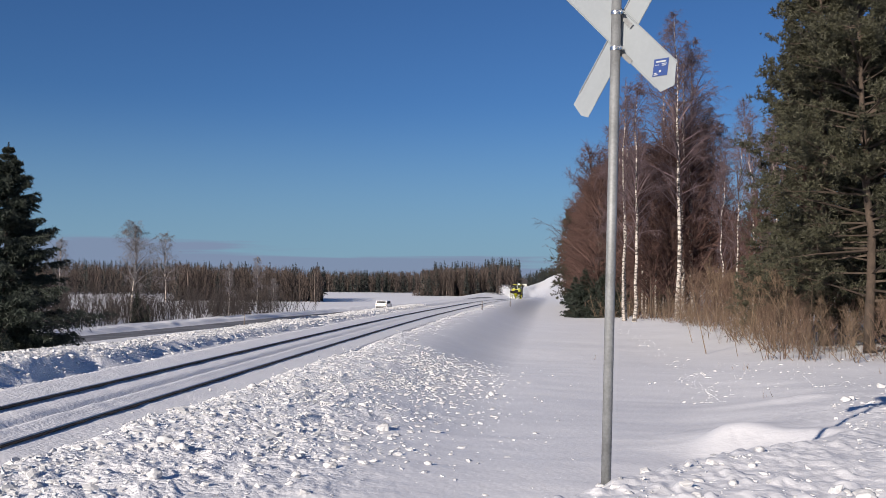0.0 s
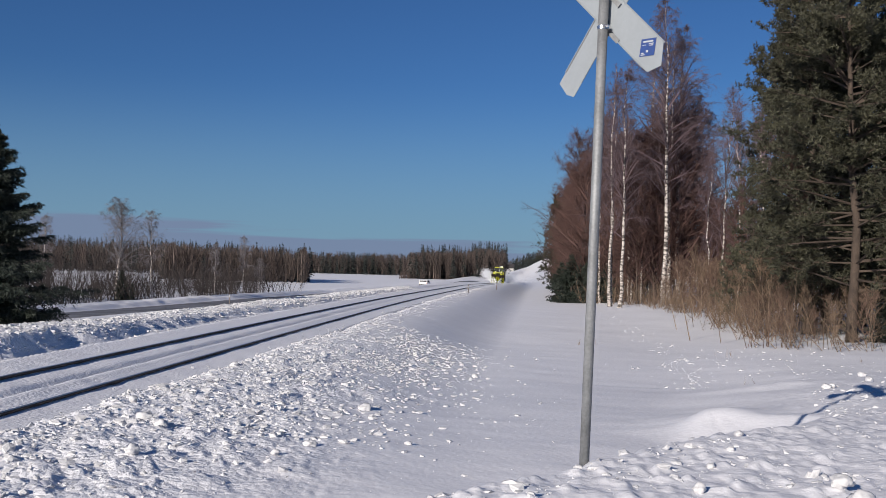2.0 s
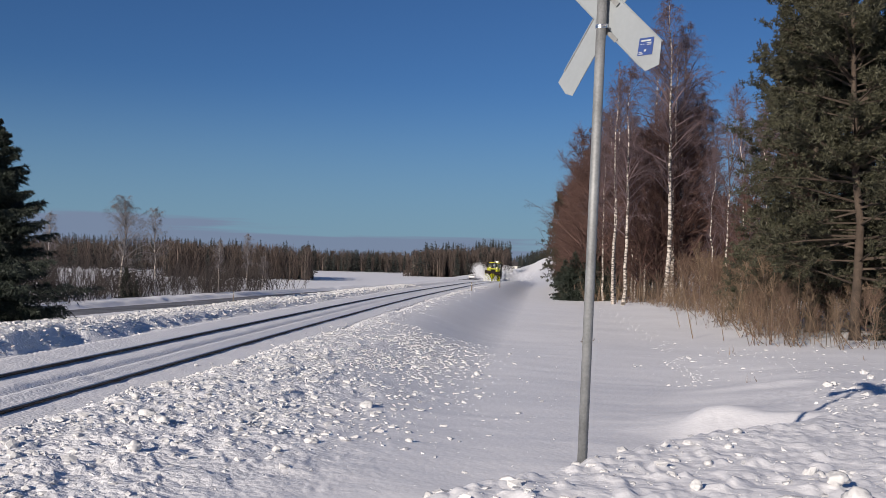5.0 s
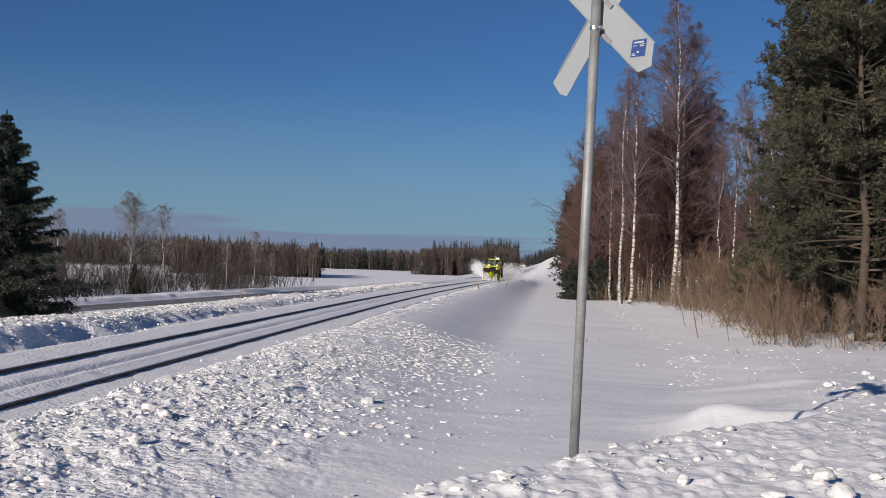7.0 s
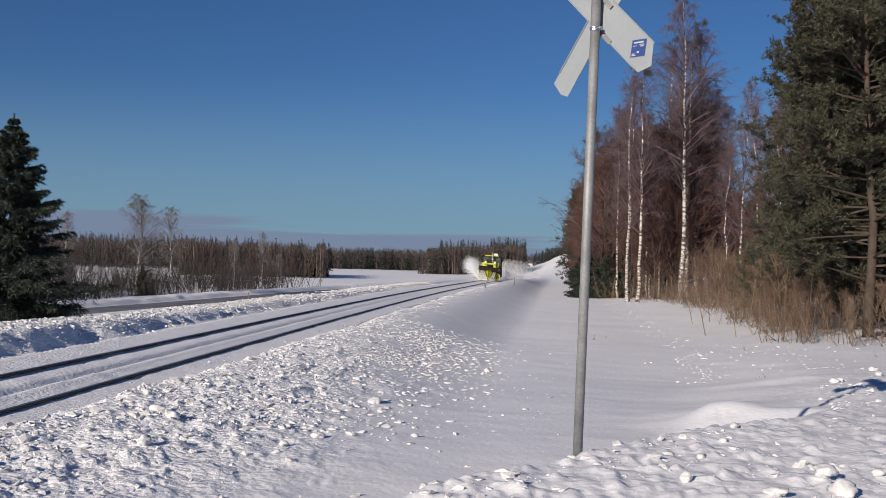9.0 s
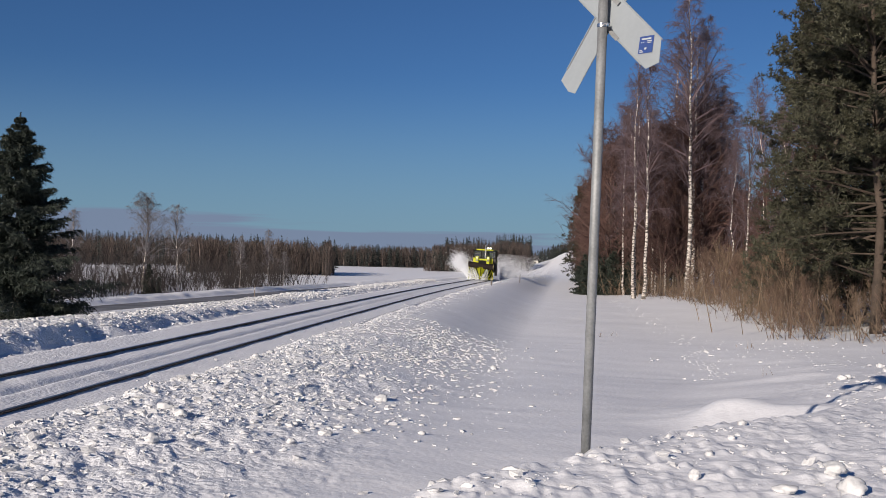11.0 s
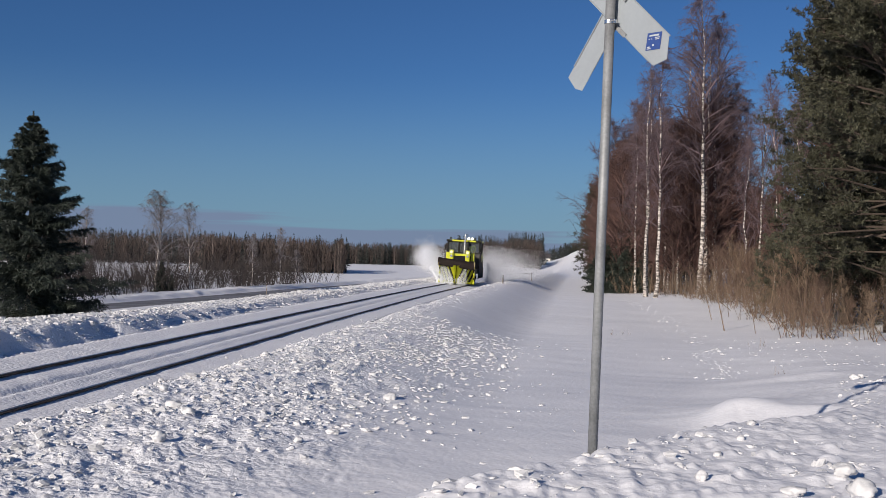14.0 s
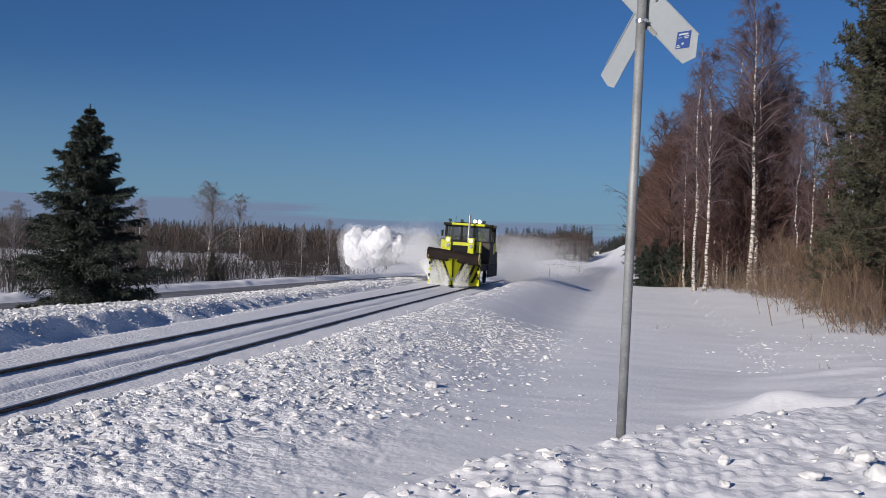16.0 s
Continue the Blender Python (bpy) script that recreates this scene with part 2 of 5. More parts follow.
    # the land rises far ahead on the right, and the far fields lie level
    far = step(235, 420, y) * step(-14, 6, x - 0.03 * (y - 250)) * 9.0
    z = z + far + 0.25 * step(60, 300, y) * fbm(x * 0.03, y * 0.03, 3, 77)
    if rough or broken_only:
        near = 1 - step(40, 90, y)
        lumpy = np.maximum(step(1.9, 2.6, u) * (1 - step(4.9, 7.2, u + 0.9 * hash_noise(x * .5, y * .5, 51))) * (1 - step(20, 26, y) * step(3.7, 4.2, u)), step(1.9, 2.6, v) * (1 - step(7.5, 9.5, v)))
        lumpy = np.maximum(lumpy, 0.28 * k)
        soft_lumps = k * (1 - step(12, 17, y)) * step(3.4, 4.3, y) * (1 - step(0.5, 0.62, np.abs(x) / np.maximum(y, 1.0))) * (0.024 * np.abs(hash_noise(x * 8, y * 8, 83)) ** 1.5 + 0.028 * np.maximum(hash_noise(x * 13, y * 13, 84), 0.1))
        if broken_only:
            return np.maximum(lumpy, 0.55 * (np.abs(u) < 1.9))
        r = np.abs(fbm(x * 1.7, y * 1.7, 4, 61)) * 0.09 + np.maximum(fbm(x * 8.0, y * 8.0, 3, 67) - 0.08, 0) * 0.07
        z = z + lumpy * r * (0.55 + 0.45 * near) + soft_lumps
        z = z + 0.014 * fbm(x * 1.1, y * 2.2, 3, 71) * near
    return z


def height(x, y):
    return float(ground(np.array([x]), np.array([y]))[0])


# ---- mesh helpers ----
def mesh_of(name, v, f, mats, index=None, smooth=False):
    me = bpy.data.meshes.new(name)
    me.from_pydata(np.asarray(v).tolist(), [], [list(q) for q in f] if not isinstance(f, np.ndarray) else f.tolist())
    for m in mats:
        me.materials.append(m)
    if index is not None:
        me.polygons.foreach_set("material_index", np.asarray(index, np.int32))
    if smooth:
        me.polygons.foreach_set("use_smooth", np.ones(len(me.polygons), bool))
    me.update()
    return me


def part(name, bm, mat, parent=None, label="", smooth=False):
    """One mesh object from a bmesh, under a thing or part."""
    me = bpy.data.meshes.new(name)
    bmesh.ops.recalc_face_normals(bm, faces=bm.faces)
    bm.to_mesh(me)
    bm.free()
    me.materials.append(mat)
    if smooth:
        me.polygons.foreach_set("use_smooth", np.ones(len(me.polygons), bool))
    ob = new(name, me)
    if parent:
        ob.parent = parent
    if label:
        ob["label"] = label
    return ob


def box(bm, x0, x1, y0, y1, z0, z1, bevel=0.0):
    r = bmesh.ops.create_cube(bm, size=1.0)
    vs = r["verts"]
    for v in vs:
        v.co = Vector((x0 + (v.co.x + .5) * (x1 - x0), y0 + (v.co.y + .5) * (y1 - y0), z0 + (v.co.z + .5) * (z1 - z0)))
    if bevel:
        es = list({e for v in vs for e in v.link_edges})
        bmesh.ops.bevel(bm, geom=es, offset=bevel, segments=2, affect='EDGES', profile=0.6)
    return vs


def rod(bm, p, q, r0, r1=None, sides=10):
    p, q = Vector(p), Vector(q)
    d = q - p
    m = Matrix.Translation((p + q) / 2) @ d.to_track_quat("Z", "Y").to_matrix().to_4x4()
    bmesh.ops.create_cone(bm, cap_ends=True, segments=sides, radius1=r0, radius2=r0 if r1 is None else r1, depth=d.length, matrix=m)


def extrude(bm, outline, axis, a, b):
    """A closed outline of (p, q) drawn along an axis from a to b; 'x': p, q = y, z; 'y': x, z."""
    def at(p, q, s):
        return (s, p, q) if axis == 'x' else (p, s, q)
    r0 = [bm.verts.new(at(p, q, a)) for p, q in outline]
    r1 = [bm.verts.new(at(p, q, b)) for p, q in outline]
    n = len(outline)
    bm.faces.new(r0), bm.faces.new(r1)
    for i in range(n):
        bm.faces.new((r0[i], r0[(i + 1) % n], r1[(i + 1) % n], r1[i]))


def join(pieces):
    vs, fs, o = [], [], 0
    for v, f in pieces:
        vs.append(v), fs.append(f + o)
        o += len(v)
    return np.vstack(vs), np.vstack(fs)


# ---- ground ----
def build_ground():
    inner = np.radians(np.arange(-38, 38.01, 0.14))
    outer = np.radians(np.arange(42, 318.1, 4))
    th = np.concatenate([inner, outer])
    r = np.concatenate([[0.4, 1.0, 1.8], np.geomspace(2.6, 130, 430), np.geomspace(133, 4500, 110)])
    R, TH = np.meshgrid(r, th, indexing="ij")
    X, Y = R * np.sin(TH + math.radians(-7)), R * np.cos(TH + math.radians(-7))
    Z = ground(X, Y)
    nr, nt = R.shape
    v = np.stack([X.ravel(), Y.ravel(), Z.ravel()], 1)
    i, j = np.meshgrid(np.arange(nr - 1), np.arange(nt), indexing="ij")
    j2 = (j + 1) % nt
    f = np.stack([i * nt + j, (i + 1) * nt + j, (i + 1) * nt + j2, i * nt + j2], -1).reshape(-1, 4)[:, ::-1]
    v = np.vstack([v, [[0, 0, float(Z[0].mean())]]])
    f = f.tolist() + [[len(v) - 1, (q + 1) % nt, q] for q in range(nt)]
    me = mesh_of("ground", v, f, [SNOW], smooth=True)
    crushed = me.attributes.new("broken", 'FLOAT', 'POINT')
    crushed.data.foreach_set("value", np.append(ground(X, Y, broken_only=True).ravel(), 1.0))
    ob = new("ground", me)
    return tagged(ob, "snow-covered ground with ploughed banks and smooth drifts", "snow", kind="structure")


build_ground()


def strip_along(ys, fx, fz, half, lift, name, mat, label, cat, lanes=8):
    s = np.linspace(-half, half, lanes)
    X = np.stack([fx(ys) + q for q in s], 1)
    Z = np.stack([fz(ys) + lift - 0.02 * abs(q) / half for q in s], 1)
    v = np.stack([X.ravel(), np.repeat(ys, lanes), Z.ravel()], 1)
    f = [[i * lanes + j, i * lanes + j + 1, (i + 1) * lanes + j + 1, (i + 1) * lanes + j] for i in range(len(ys) - 1) for j in range(lanes - 1)]
    return tagged(new(name, mesh_of(name, v, f, [mat], smooth=True)), label, cat, kind="structure")


strip_along(np.linspace(-120, 330, 300), lambda q: road_x(q) + 0.65, road_z, 2.55, 0.05, "road", ASPHALT, "dark ploughed asphalt road between low snow banks", "road")


# ---- railway ----
def build_track():
    track = tagged(new("railway_track"), "single railway track half buried in ploughed snow", "railway", kind="structure")
    outline = [(-.075, -.17), (.075, -.17), (.075, -.158), (.012, -.135), (.009, -.045), (.036, -.03), (.036, -.006), (.028, 0), (-.028, 0), (-.036, -.006), (-.036, -.03), (-.009, -.045), (-.012, -.135), (-.075, -.158)]
    ys = np.concatenate([np.linspace(-60, 60, 90), np.linspace(63, 330, 100)])
    for side in (-1, 1):
        v, f, idx, n = [], [], [], len(outline)
        for y in ys:
            head = -0.00521 + 2 * 7.8e-5 * y
            for a, b in outline:
                s = side * 0.762 + a
                v.append((track_x(y) + s + CANT * b, y - s * head, rail_z(y) - CANT * s + b))
        for i in range(len(ys) - 1):
            for k in range(n):
                f.append((i * n + k, i * n + (k + 1) % n, (i + 1) * n + (k + 1) % n, (i + 1) * n + k))
                idx.append(1 if k in (7,) else 0)
        ob = new("rail", mesh_of("rail", v, f, [STEEL, POLISHED], idx))
        ob.parent = track
    return track


build_track()



# ---- more materials ----
BARK_BIRCH = material("birch_bark", (0.50, 0.455, 0.41), 0.8, second=(0.05, 0.04, 0.035), scale=1.0, fine=3.0, stretch=(2.2, 2.2, 7.0), lo=0.45, hi=0.54, bump=0.3, bump_scale=12)
BARK_DARK = material("dark_bark", (0.13, 0.10, 0.08), 0.9, vary=0.25, scale=3, fine=30, bump=0.5, bump_scale=18)
BARK_SAPLING = material("sapling_bark", (0.22, 0.165, 0.12), 0.85, second=(0.09, 0.065, 0.05), scale=1.5, fine=6, stretch=(2, 2, 5), bump=0.3, bump_scale=20)
BARK_PINE = material("pine_bark", (0.075, 0.054, 0.040), 0.9, vary=0.28, scale=2.5, fine=25, bump=0.5, bump_scale=14)
TWIG_RED = material("reddish_twigs", (0.088, 0.046, 0.038), 0.85, vary=0.2, scale=0.5, fine=6, island=0.35)
TWIG_PURPLE = material("birch_twigs", (0.115, 0.080, 0.090), 0.85, vary=0.2, scale=0.5, fine=6, island=0.35)
TWIG_PALE = material("pale_birch_twigs", (0.175, 0.165, 0.175), 0.85, vary=0.2, scale=0.5, fine=6, island=0.35)
TWIG_GREY = material("grey_brown_twigs", (0.048, 0.038, 0.035), 0.85, vary=0.2, scale=0.5, fine=6, island=0.35)
TWIG_TAN = material("tan_shrub_twigs", (0.165, 0.114, 0.075), 0.85, vary=0.2, scale=0.7, fine=6, island=0.35)
TWIG_BROWN = material("brown_shrub_twigs", (0.125, 0.078, 0.055), 0.85, vary=0.2, scale=0.7, fine=6, island=0.35)
NEEDLE_SPRUCE = material("spruce_needles", (0.024, 0.034, 0.024), 0.7, vary=0.2, scale=0.8, fine=8, island=0.4)
NEEDLE_PINE = material("pine_needles", (0.047, 0.047, 0.025), 0.7, vary=0.2, scale=0.6, fine=8, island=0.45)
NEEDLE_FAR = material("far_conifer_needles", (0.022, 0.029, 0.026), 0.8, vary=0.2, scale=0.05, fine=0.8, island=0.3)
WOOD_FAR = material("far_bare_branches", (0.075, 0.056, 0.048), 0.9, vary=0.2, scale=0.03, fine=0.5, island=0.4)
TRUNK_FAR = material("far_pale_trunks", (0.2, 0.165, 0.145), 0.9, vary=0.2, scale=0.1, fine=2, island=0.3)
YELLOW = material("signal_yellow_paint", (0.47, 0.49, 0.012), 0.35, vary=0.06, scale=2, fine=25)
BLACK = material("black_paint", (0.009, 0.009, 0.009), 0.6, vary=0.2, scale=4, fine=30, spec=0.15)
RUBBER = material("dark_rubber_flap", (0.022, 0.016, 0.014), 0.85, vary=0.25, scale=2, fine=30, bump=0.2, bump_scale=30, spec=0.15)
DARK_STEEL = material("dark_steel", (0.06, 0.055, 0.05), 0.7, 0.3, 0.25, 3, 25)
CHROME = material("chromed_pipe", (0.62, 0.62, 0.6), 0.25, 0.9, 0.08, 5, 40)
CAR_WHITE = material("white_car_paint", (0.78, 0.79, 0.8), 0.25, vary=0.03)
LIME = material("lime_fabric", (0.55, 0.75, 0.03), 0.8, vary=0.1, scale=8, fine=60)
PLASTER = material("pale_boarding", (0.6, 0.58, 0.52), 0.8, vary=0.1, scale=1, fine=10)
ROOF = material("dark_roof", (0.05, 0.045, 0.045), 0.8, vary=0.15, scale=1, fine=10)


def glass(name, colour, rough=0.05):
    m = bpy.data.materials.new(name)
    m.use_nodes = True
    b = m.node_tree.nodes["Principled BSDF"]
    b.inputs["Base Color"].default_value = (*colour, 1)
    b.inputs["Roughness"].default_value = rough
    b.inputs["Transmission Weight"].default_value = 0.9
    b.inputs["IOR"].default_value = 1.45
    return m


def lamp_glow(name, colour, strength):
    m = bpy.data.materials.new(name)
    m.use_nodes = True
    b = m.node_tree.nodes["Principled BSDF"]
    b.inputs["Base Color"].default_value = (0.5, 0.48, 0.38, 1)
    b.inputs["Emission Color"].default_value = (*colour, 1)
    b.inputs["Emission Strength"].default_value = strength
    b.inputs["Roughness"].default_value = 0.2
    return m


GLASS = glass("tinted_cab_glass", (0.42, 0.45, 0.45))
LAMP = lamp_glow("lit_headlamp", (1.0, 0.95, 0.8), 2.2)
DIM_LAMP = lamp_glow("dim_headlamp", (1.0, 0.9, 0.55), 0.35)
RED_LAMP = lamp_glow("tail_lamp_red", (0.8, 0.03, 0.02), 0.3)


# ---- crossing sign ----
def build_sign():
    base, top = Vector((0.452, 5.85, 0.70)), Vector((0.518, 5.79, 4.0))
    sign = tagged(new("crossing_sign"), "back of a pale level crossing cross on a grey steel post", "road sign")
    sign.location = base
    d = top - base
    axis = d.normalized()
    bm = bmesh.new()
    rod(bm, axis * -0.45, axis * 3.34, 0.0302, sides=28)
    ob = part("post", bm, GALVANISED, sign, "galvanised round steel post", smooth=False)
    ob.data.polygons.foreach_set("use_smooth", [len(p.vertices) == 4 for p in ob.data.polygons])
    bm = bmesh.new()
    rod(bm, axis * 3.342, axis * 3.37, 0.033, 0.028, 24)
    part("post_cap", bm, BLACK, sign)
    # the plane of the cross: h across, up, n away from the near side
    h = Vector((0.823, -0.569, 0)).normalized()
    up = Vector((0.035, 0, 1)).normalized()
    n = h.cross(up) * -1
    mid = axis * 2.855
    back = Vector((0.569, 0.823, 0))

    def plate(angle, off, wide=0.098, low=0.545):
        a = (h * math.cos(angle) + up * math.sin(angle)).normalized()
        b = (up * math.cos(angle) - h * math.sin(angle)).normalized()
        L, w = 0.545, 0.098
        ring = [(-low + .045, wide), (L - .10, wide), (L - .004, -wide * .12), (L - .045, -w * .98), (L - .09, -w), (-low + .012, -w), (-low, -w * .45), (-low + .035, wide * .98)]
        bm2 = bmesh.new()
        lo = [bm2.verts.new(mid + back * (0.045 + off) + a * p + b * q) for p, q in ring]
        hi = [bm2.verts.new(mid + back * (0.048 + off) + a * p + b * q) for p, q in ring]
        bm2.faces.new(lo), bm2.faces.new(hi)
        k = len(ring)
        for i in range(k):
            bm2.faces.new((lo[i], lo[(i + 1) % k], hi[(i + 1) % k], hi[i]))
        return a, b, part("cross_arm", bm2, SIGN_BACK, sign, "pale aluminium cross arm seen from behind")
    aA, bA, armA = plate(-radians(45), 0.0)
    aB, bB, armB = plate(radians(58), 0.010, 0.045, 0.575)
    # thin folded rims along the arms' long edges
    for a, b, arm, off in ((aA, bA, armA, 0.0), (aB, bB, armB, 0.010)):
        for s in ((-0.097, 0.097) if off == 0 else (-0.097, 0.044)):
            bm2 = bmesh.new()
            p0 = mid + back * (0.041 + off) + b * s
            rod(bm2, p0 - a * 0.46, p0 + a * 0.46, 0.004, sides=6)
            part("folded_rim", bm2, SIGN_BACK, arm)
    # two clamps with brackets
    for z in (2.83 + 0.115, 2.83 - 0.105):
        c = axis * z
        bm2 = bmesh.new()
        rod(bm2, c - axis * 0.011, c + axis * 0.011, 0.0345, sides=24)
        rod(bm2, c + h * 0.034 - axis * 0.011, c + h * 0.034 + axis * 0.011, 0.013, sides=12)
        clamp = part("clamp", bm2, STAINLESS, sign, "shiny stainless band clamp")
        bm2 = bmesh.new()
        rod(bm2, c + h * 0.02 - n * 0.035, c + h * 0.055 - n * 0.035, 0.006, sides=8)
        part("bolt", bm2, STAINLESS, clamp)
        bm2 = bmesh.new()
        box(bm2, 0.02, 0.125, -0.002, 0.002, -0.014, 0.014)
        m = Matrix((( *aA, ), ( *back, ), ( *bA, ))).transposed().to_4x4()
        for v in bm2.verts:
            v.co = m @ v.co + c + back * 0.036
        part("bracket", bm2, GALVANISED, sign)
    # blue inspection sticker
    bm2 = bmesh.new()
    o = mid + aA * 0.395 + bA * 0.008 + back * 0.0425
    hx, hz = 0.048, 0.052
    sx, sz = h, (up + h * 0.10).normalized()
    quad = [o - sx * hx - sz * hz, o + sx * hx - sz * hz, o + sx * hx + sz * hz, o - sx * hx + sz * hz]
    lo = [bm2.verts.new(q) for q in quad]
    hi = [bm2.verts.new(q - back * 0.001) for q in quad]
    bm2.faces.new(lo), bm2.faces.new(hi)
    for i in range(4):
        bm2.faces.new((lo[i], lo[(i + 1) % 4], hi[(i + 1) % 4], hi[i]))
    st = part("sticker", bm2, BLUE, sign, "blue sticker with small white print")
    for x0, x1, z0, z1 in ((-.034, .030, .030, .040), (.004, .036, .018, .023), (-.036, -.028, .012, .017), (-.022, -.014, .012, .017), (.008, .034, .008, .013), (-.008, .006, -.030, -.018), (-.040, -.022, -.036, -.030), (-.040, -.014, -.046, -.040)):
        bm2 = bmesh.new()
        bm2.faces.new([bm2.verts.new(o - back * 0.0016 + sx * a + sz * b) for a, b in ((x0, z0), (x1, z0), (x1, z1), (x0, z1))])
        part("print_bar", bm2, WHITE, st)
    return sign


build_sign()


# ---- vehicle ----
def build_vehicle():
    v = tagged(new("rail_snowplough"), "yellow rail tractor with a wide front snow plough, dusted with snow", "rail vehicle")

    def p(name, boxes, mat, parent=v, bevel=0.02, label=""):
        bm2 = bmesh.new()
        for b in boxes:
            box(bm2, *b, bevel=bevel)
        return part(name, bm2, mat, parent, label)
    # V plough: two hollow wings that sweep back from a prow
    for s in (-1, 1):
        bm2 = bmesh.new()
        rows, cols = 9, 8
        grid = []
        for i in range(rows):
            a = i / (rows - 1)
            z = 0.07 + 1.45 * a
            hollow = 0.42 * math.sin(a * math.pi * 0.85) - 0.30 * a * a
            grid.append([bm2.verts.new((s * (0.03 + 1.34 * (j / (cols - 1))), -0.45 + 0.75 * (j / (cols - 1)) ** 1.2 + hollow * (0.4 + 0.6 * j / (cols - 1)), z)) for j in range(cols)])
        for i in range(rows - 1):
            for j in range(cols - 1):
                bm2.faces.new((grid[i][j], grid[i][j + 1], grid[i + 1][j + 1], grid[i + 1][j]))
        bmesh.ops.solidify(bm2, geom=bm2.faces[:], thickness=0.03)
        wing = part("plough_wing", bm2, YELLOW, v, "hollow yellow plough wing with black stripes", smooth=True)
        # black warning stripes, slightly proud of the wing
        for k in range(4):
            bm3 = bmesh.new()
            strip = []
            for i in range(9):
                a = 0.12 + 0.8 * i / 8
                z = 0.07 + 1.45 * a
                for e in (0, 0.11):
                    q = min(0.98, max(0.05, 0.08 + 0.22 * k + 0.42 * a + e - 0.1))
                    hollow = 0.42 * math.sin(a * math.pi * 0.85) - 0.30 * a * a
                    strip.append(bm3.verts.new((s * (0.03 + 1.34 * q), -0.45 + 0.75 * q ** 1.2 + hollow * (0.4 + 0.6 * q) - 0.035, z)))
            for i in range(8):
                bm3.faces.new((strip[2 * i], strip[2 * i + 1], strip[2 * i + 3], strip[2 * i + 2]))
            part("stripe", bm3, BLACK, wing)
        # striped end plate
        bm2 = bmesh.new()
        extrude(bm2, [(0.12, 0.06), (0.75, 0.06), (0.75, 1.45), (0.20, 1.62), (0.0, 1.45), (0.28, 0.95), (0.36, 0.5)], 'x', s * 1.37, s * 1.41)
        end = part("plough_end_plate", bm2, YELLOW, v)
        for k in range(4):
            bm2 = bmesh.new()
            z = 0.18 + 0.36 * k
            extrude(bm2, [(0.36, z), (0.74, z + 0.22), (0.74, z + 0.38), (0.36, z + 0.16)], 'x', s * 1.411, s * 1.416)
            part("stripe", bm2, BLACK, end)
        # front edge of the end plate, seen from ahead
        for k in range(4):
            bm2 = bmesh.new()
            z = 0.10 + 0.34 * k
            box(bm2, s * 1.32, s * 1.44, 0.10, 0.13, z, z + 0.17)
            part("edge_stripe", bm2, BLACK if k % 2 else YELLOW, end)
    # dark curved flap over the plough
    bm2 = bmesh.new()
    prof = [(-0.30, 1.36), (-0.40, 1.45), (-0.42, 1.62), (-0.36, 1.78), (-0.20, 1.88), (0.02, 1.92), (0.02, 1.88), (-0.18, 1.83), (-0.32, 1.74), (-0.37, 1.61), (-0.35, 1.47), (-0.27, 1.39)]
    extrude(bm2, prof, 'x', -1.50, 1.40)
    for q in bm2.verts:
        q.co.z -= 0.085 * q.co.x
        q.co.z = 1.6 + (q.co.z - 1.6) * 1.12
    part("snow_flap", bm2, RUBBER, v, "dark curved rubber snow flap")
    for s in (-1, 1):
        bm2 = bmesh.new()
        rod(bm2, (s * 1.40, -0.18, 1.62), (s * 1.44, -0.18, 1.62), 0.24, sides=18)
        part("flap_end_disc", bm2, TAN_STEEL, v)
    # push frame, chassis
    p("plough_frame", [(-0.9, 0.9, 0.4, 1.6, 0.45, 0.9), (-0.8, -0.6, 0.3, 1.7, 0.9, 1.25), (0.6, 0.8, 0.3, 1.7, 0.9, 1.25)], DARK_STEEL)
    p("chassis", [(-1.25, 1.25, 1.3, 9.2, 0.85, 1.25)], DARK_STEEL)
    p("buffer_beam", [(-1.3, 1.3, 1.2, 1.4, 0.75, 1.3)], BLACK)
    for y in (2.6, 7.6):
        for s in (-1, 1):
            bm2 = bmesh.new()
            rod(bm2, (s * 0.70, y, 0.46), (s * 0.83, y, 0.46), 0.46, sides=28)
            w = part("wheel", bm2, DARK_STEEL, v)
            bm2 = bmesh.new()
            rod(bm2, (s * 0.83, y, 0.46), (s * 0.90, y, 0.46), 0.13, sides=14)
            part("axle_box", bm2, BLACK, w)
    # hood
    hood = p("hood", [(-0.82, 0.82, 1.6, 4.4, 1.25, 2.46)], YELLOW, bevel=0.06, label="yellow engine hood")
    p("radiator", [(-0.46, 0.46, 1.565, 1.62, 1.66, 2.28)], BLACK, hood)
    for k in range(9):
        p("radiator_slat", [(-0.44, 0.44, 1.545, 1.57, 1.68 + k * 0.065, 1.705 + k * 0.065)], BLACK, hood, 0)
    p("hood_panel", [(0.822, 0.84, 1.9, 4.2, 1.35, 2.35)], DARK_STEEL, hood)
    p("hood_panel", [(-0.84, -0.822, 1.9, 4.2, 1.35, 2.35)], DARK_STEEL, hood)
    for s in (-1, 1):
        tower = p("lamp_tower", [(s * 0.66 - 0.17, s * 0.66 + 0.17, 1.42, 1.75, 1.85, 2.74)], YELLOW, bevel=0.04)
        for z, r in ((2.56, 0.125), (2.26, 0.10)):
            bm2 = bmesh.new()
            rod(bm2, (s * 0.66, 1.37, z), (s * 0.66, 1.43, z), r, sides=18)
            part("headlamp", bm2, DIM_LAMP if z > 2.5 else CHROME, tower)
        p("side_step", [(s * 1.02 - 0.14, s * 1.02 + 0.14, 1.9, 2.5, 1.9, 2.55)], YELLOW, bevel=0.03)
    # exhaust
    bm2 = bmesh.new()
    rod(bm2, (0.14, 3.9, 2.5), (0.14, 3.9, 4.12), 0.075, sides=16)
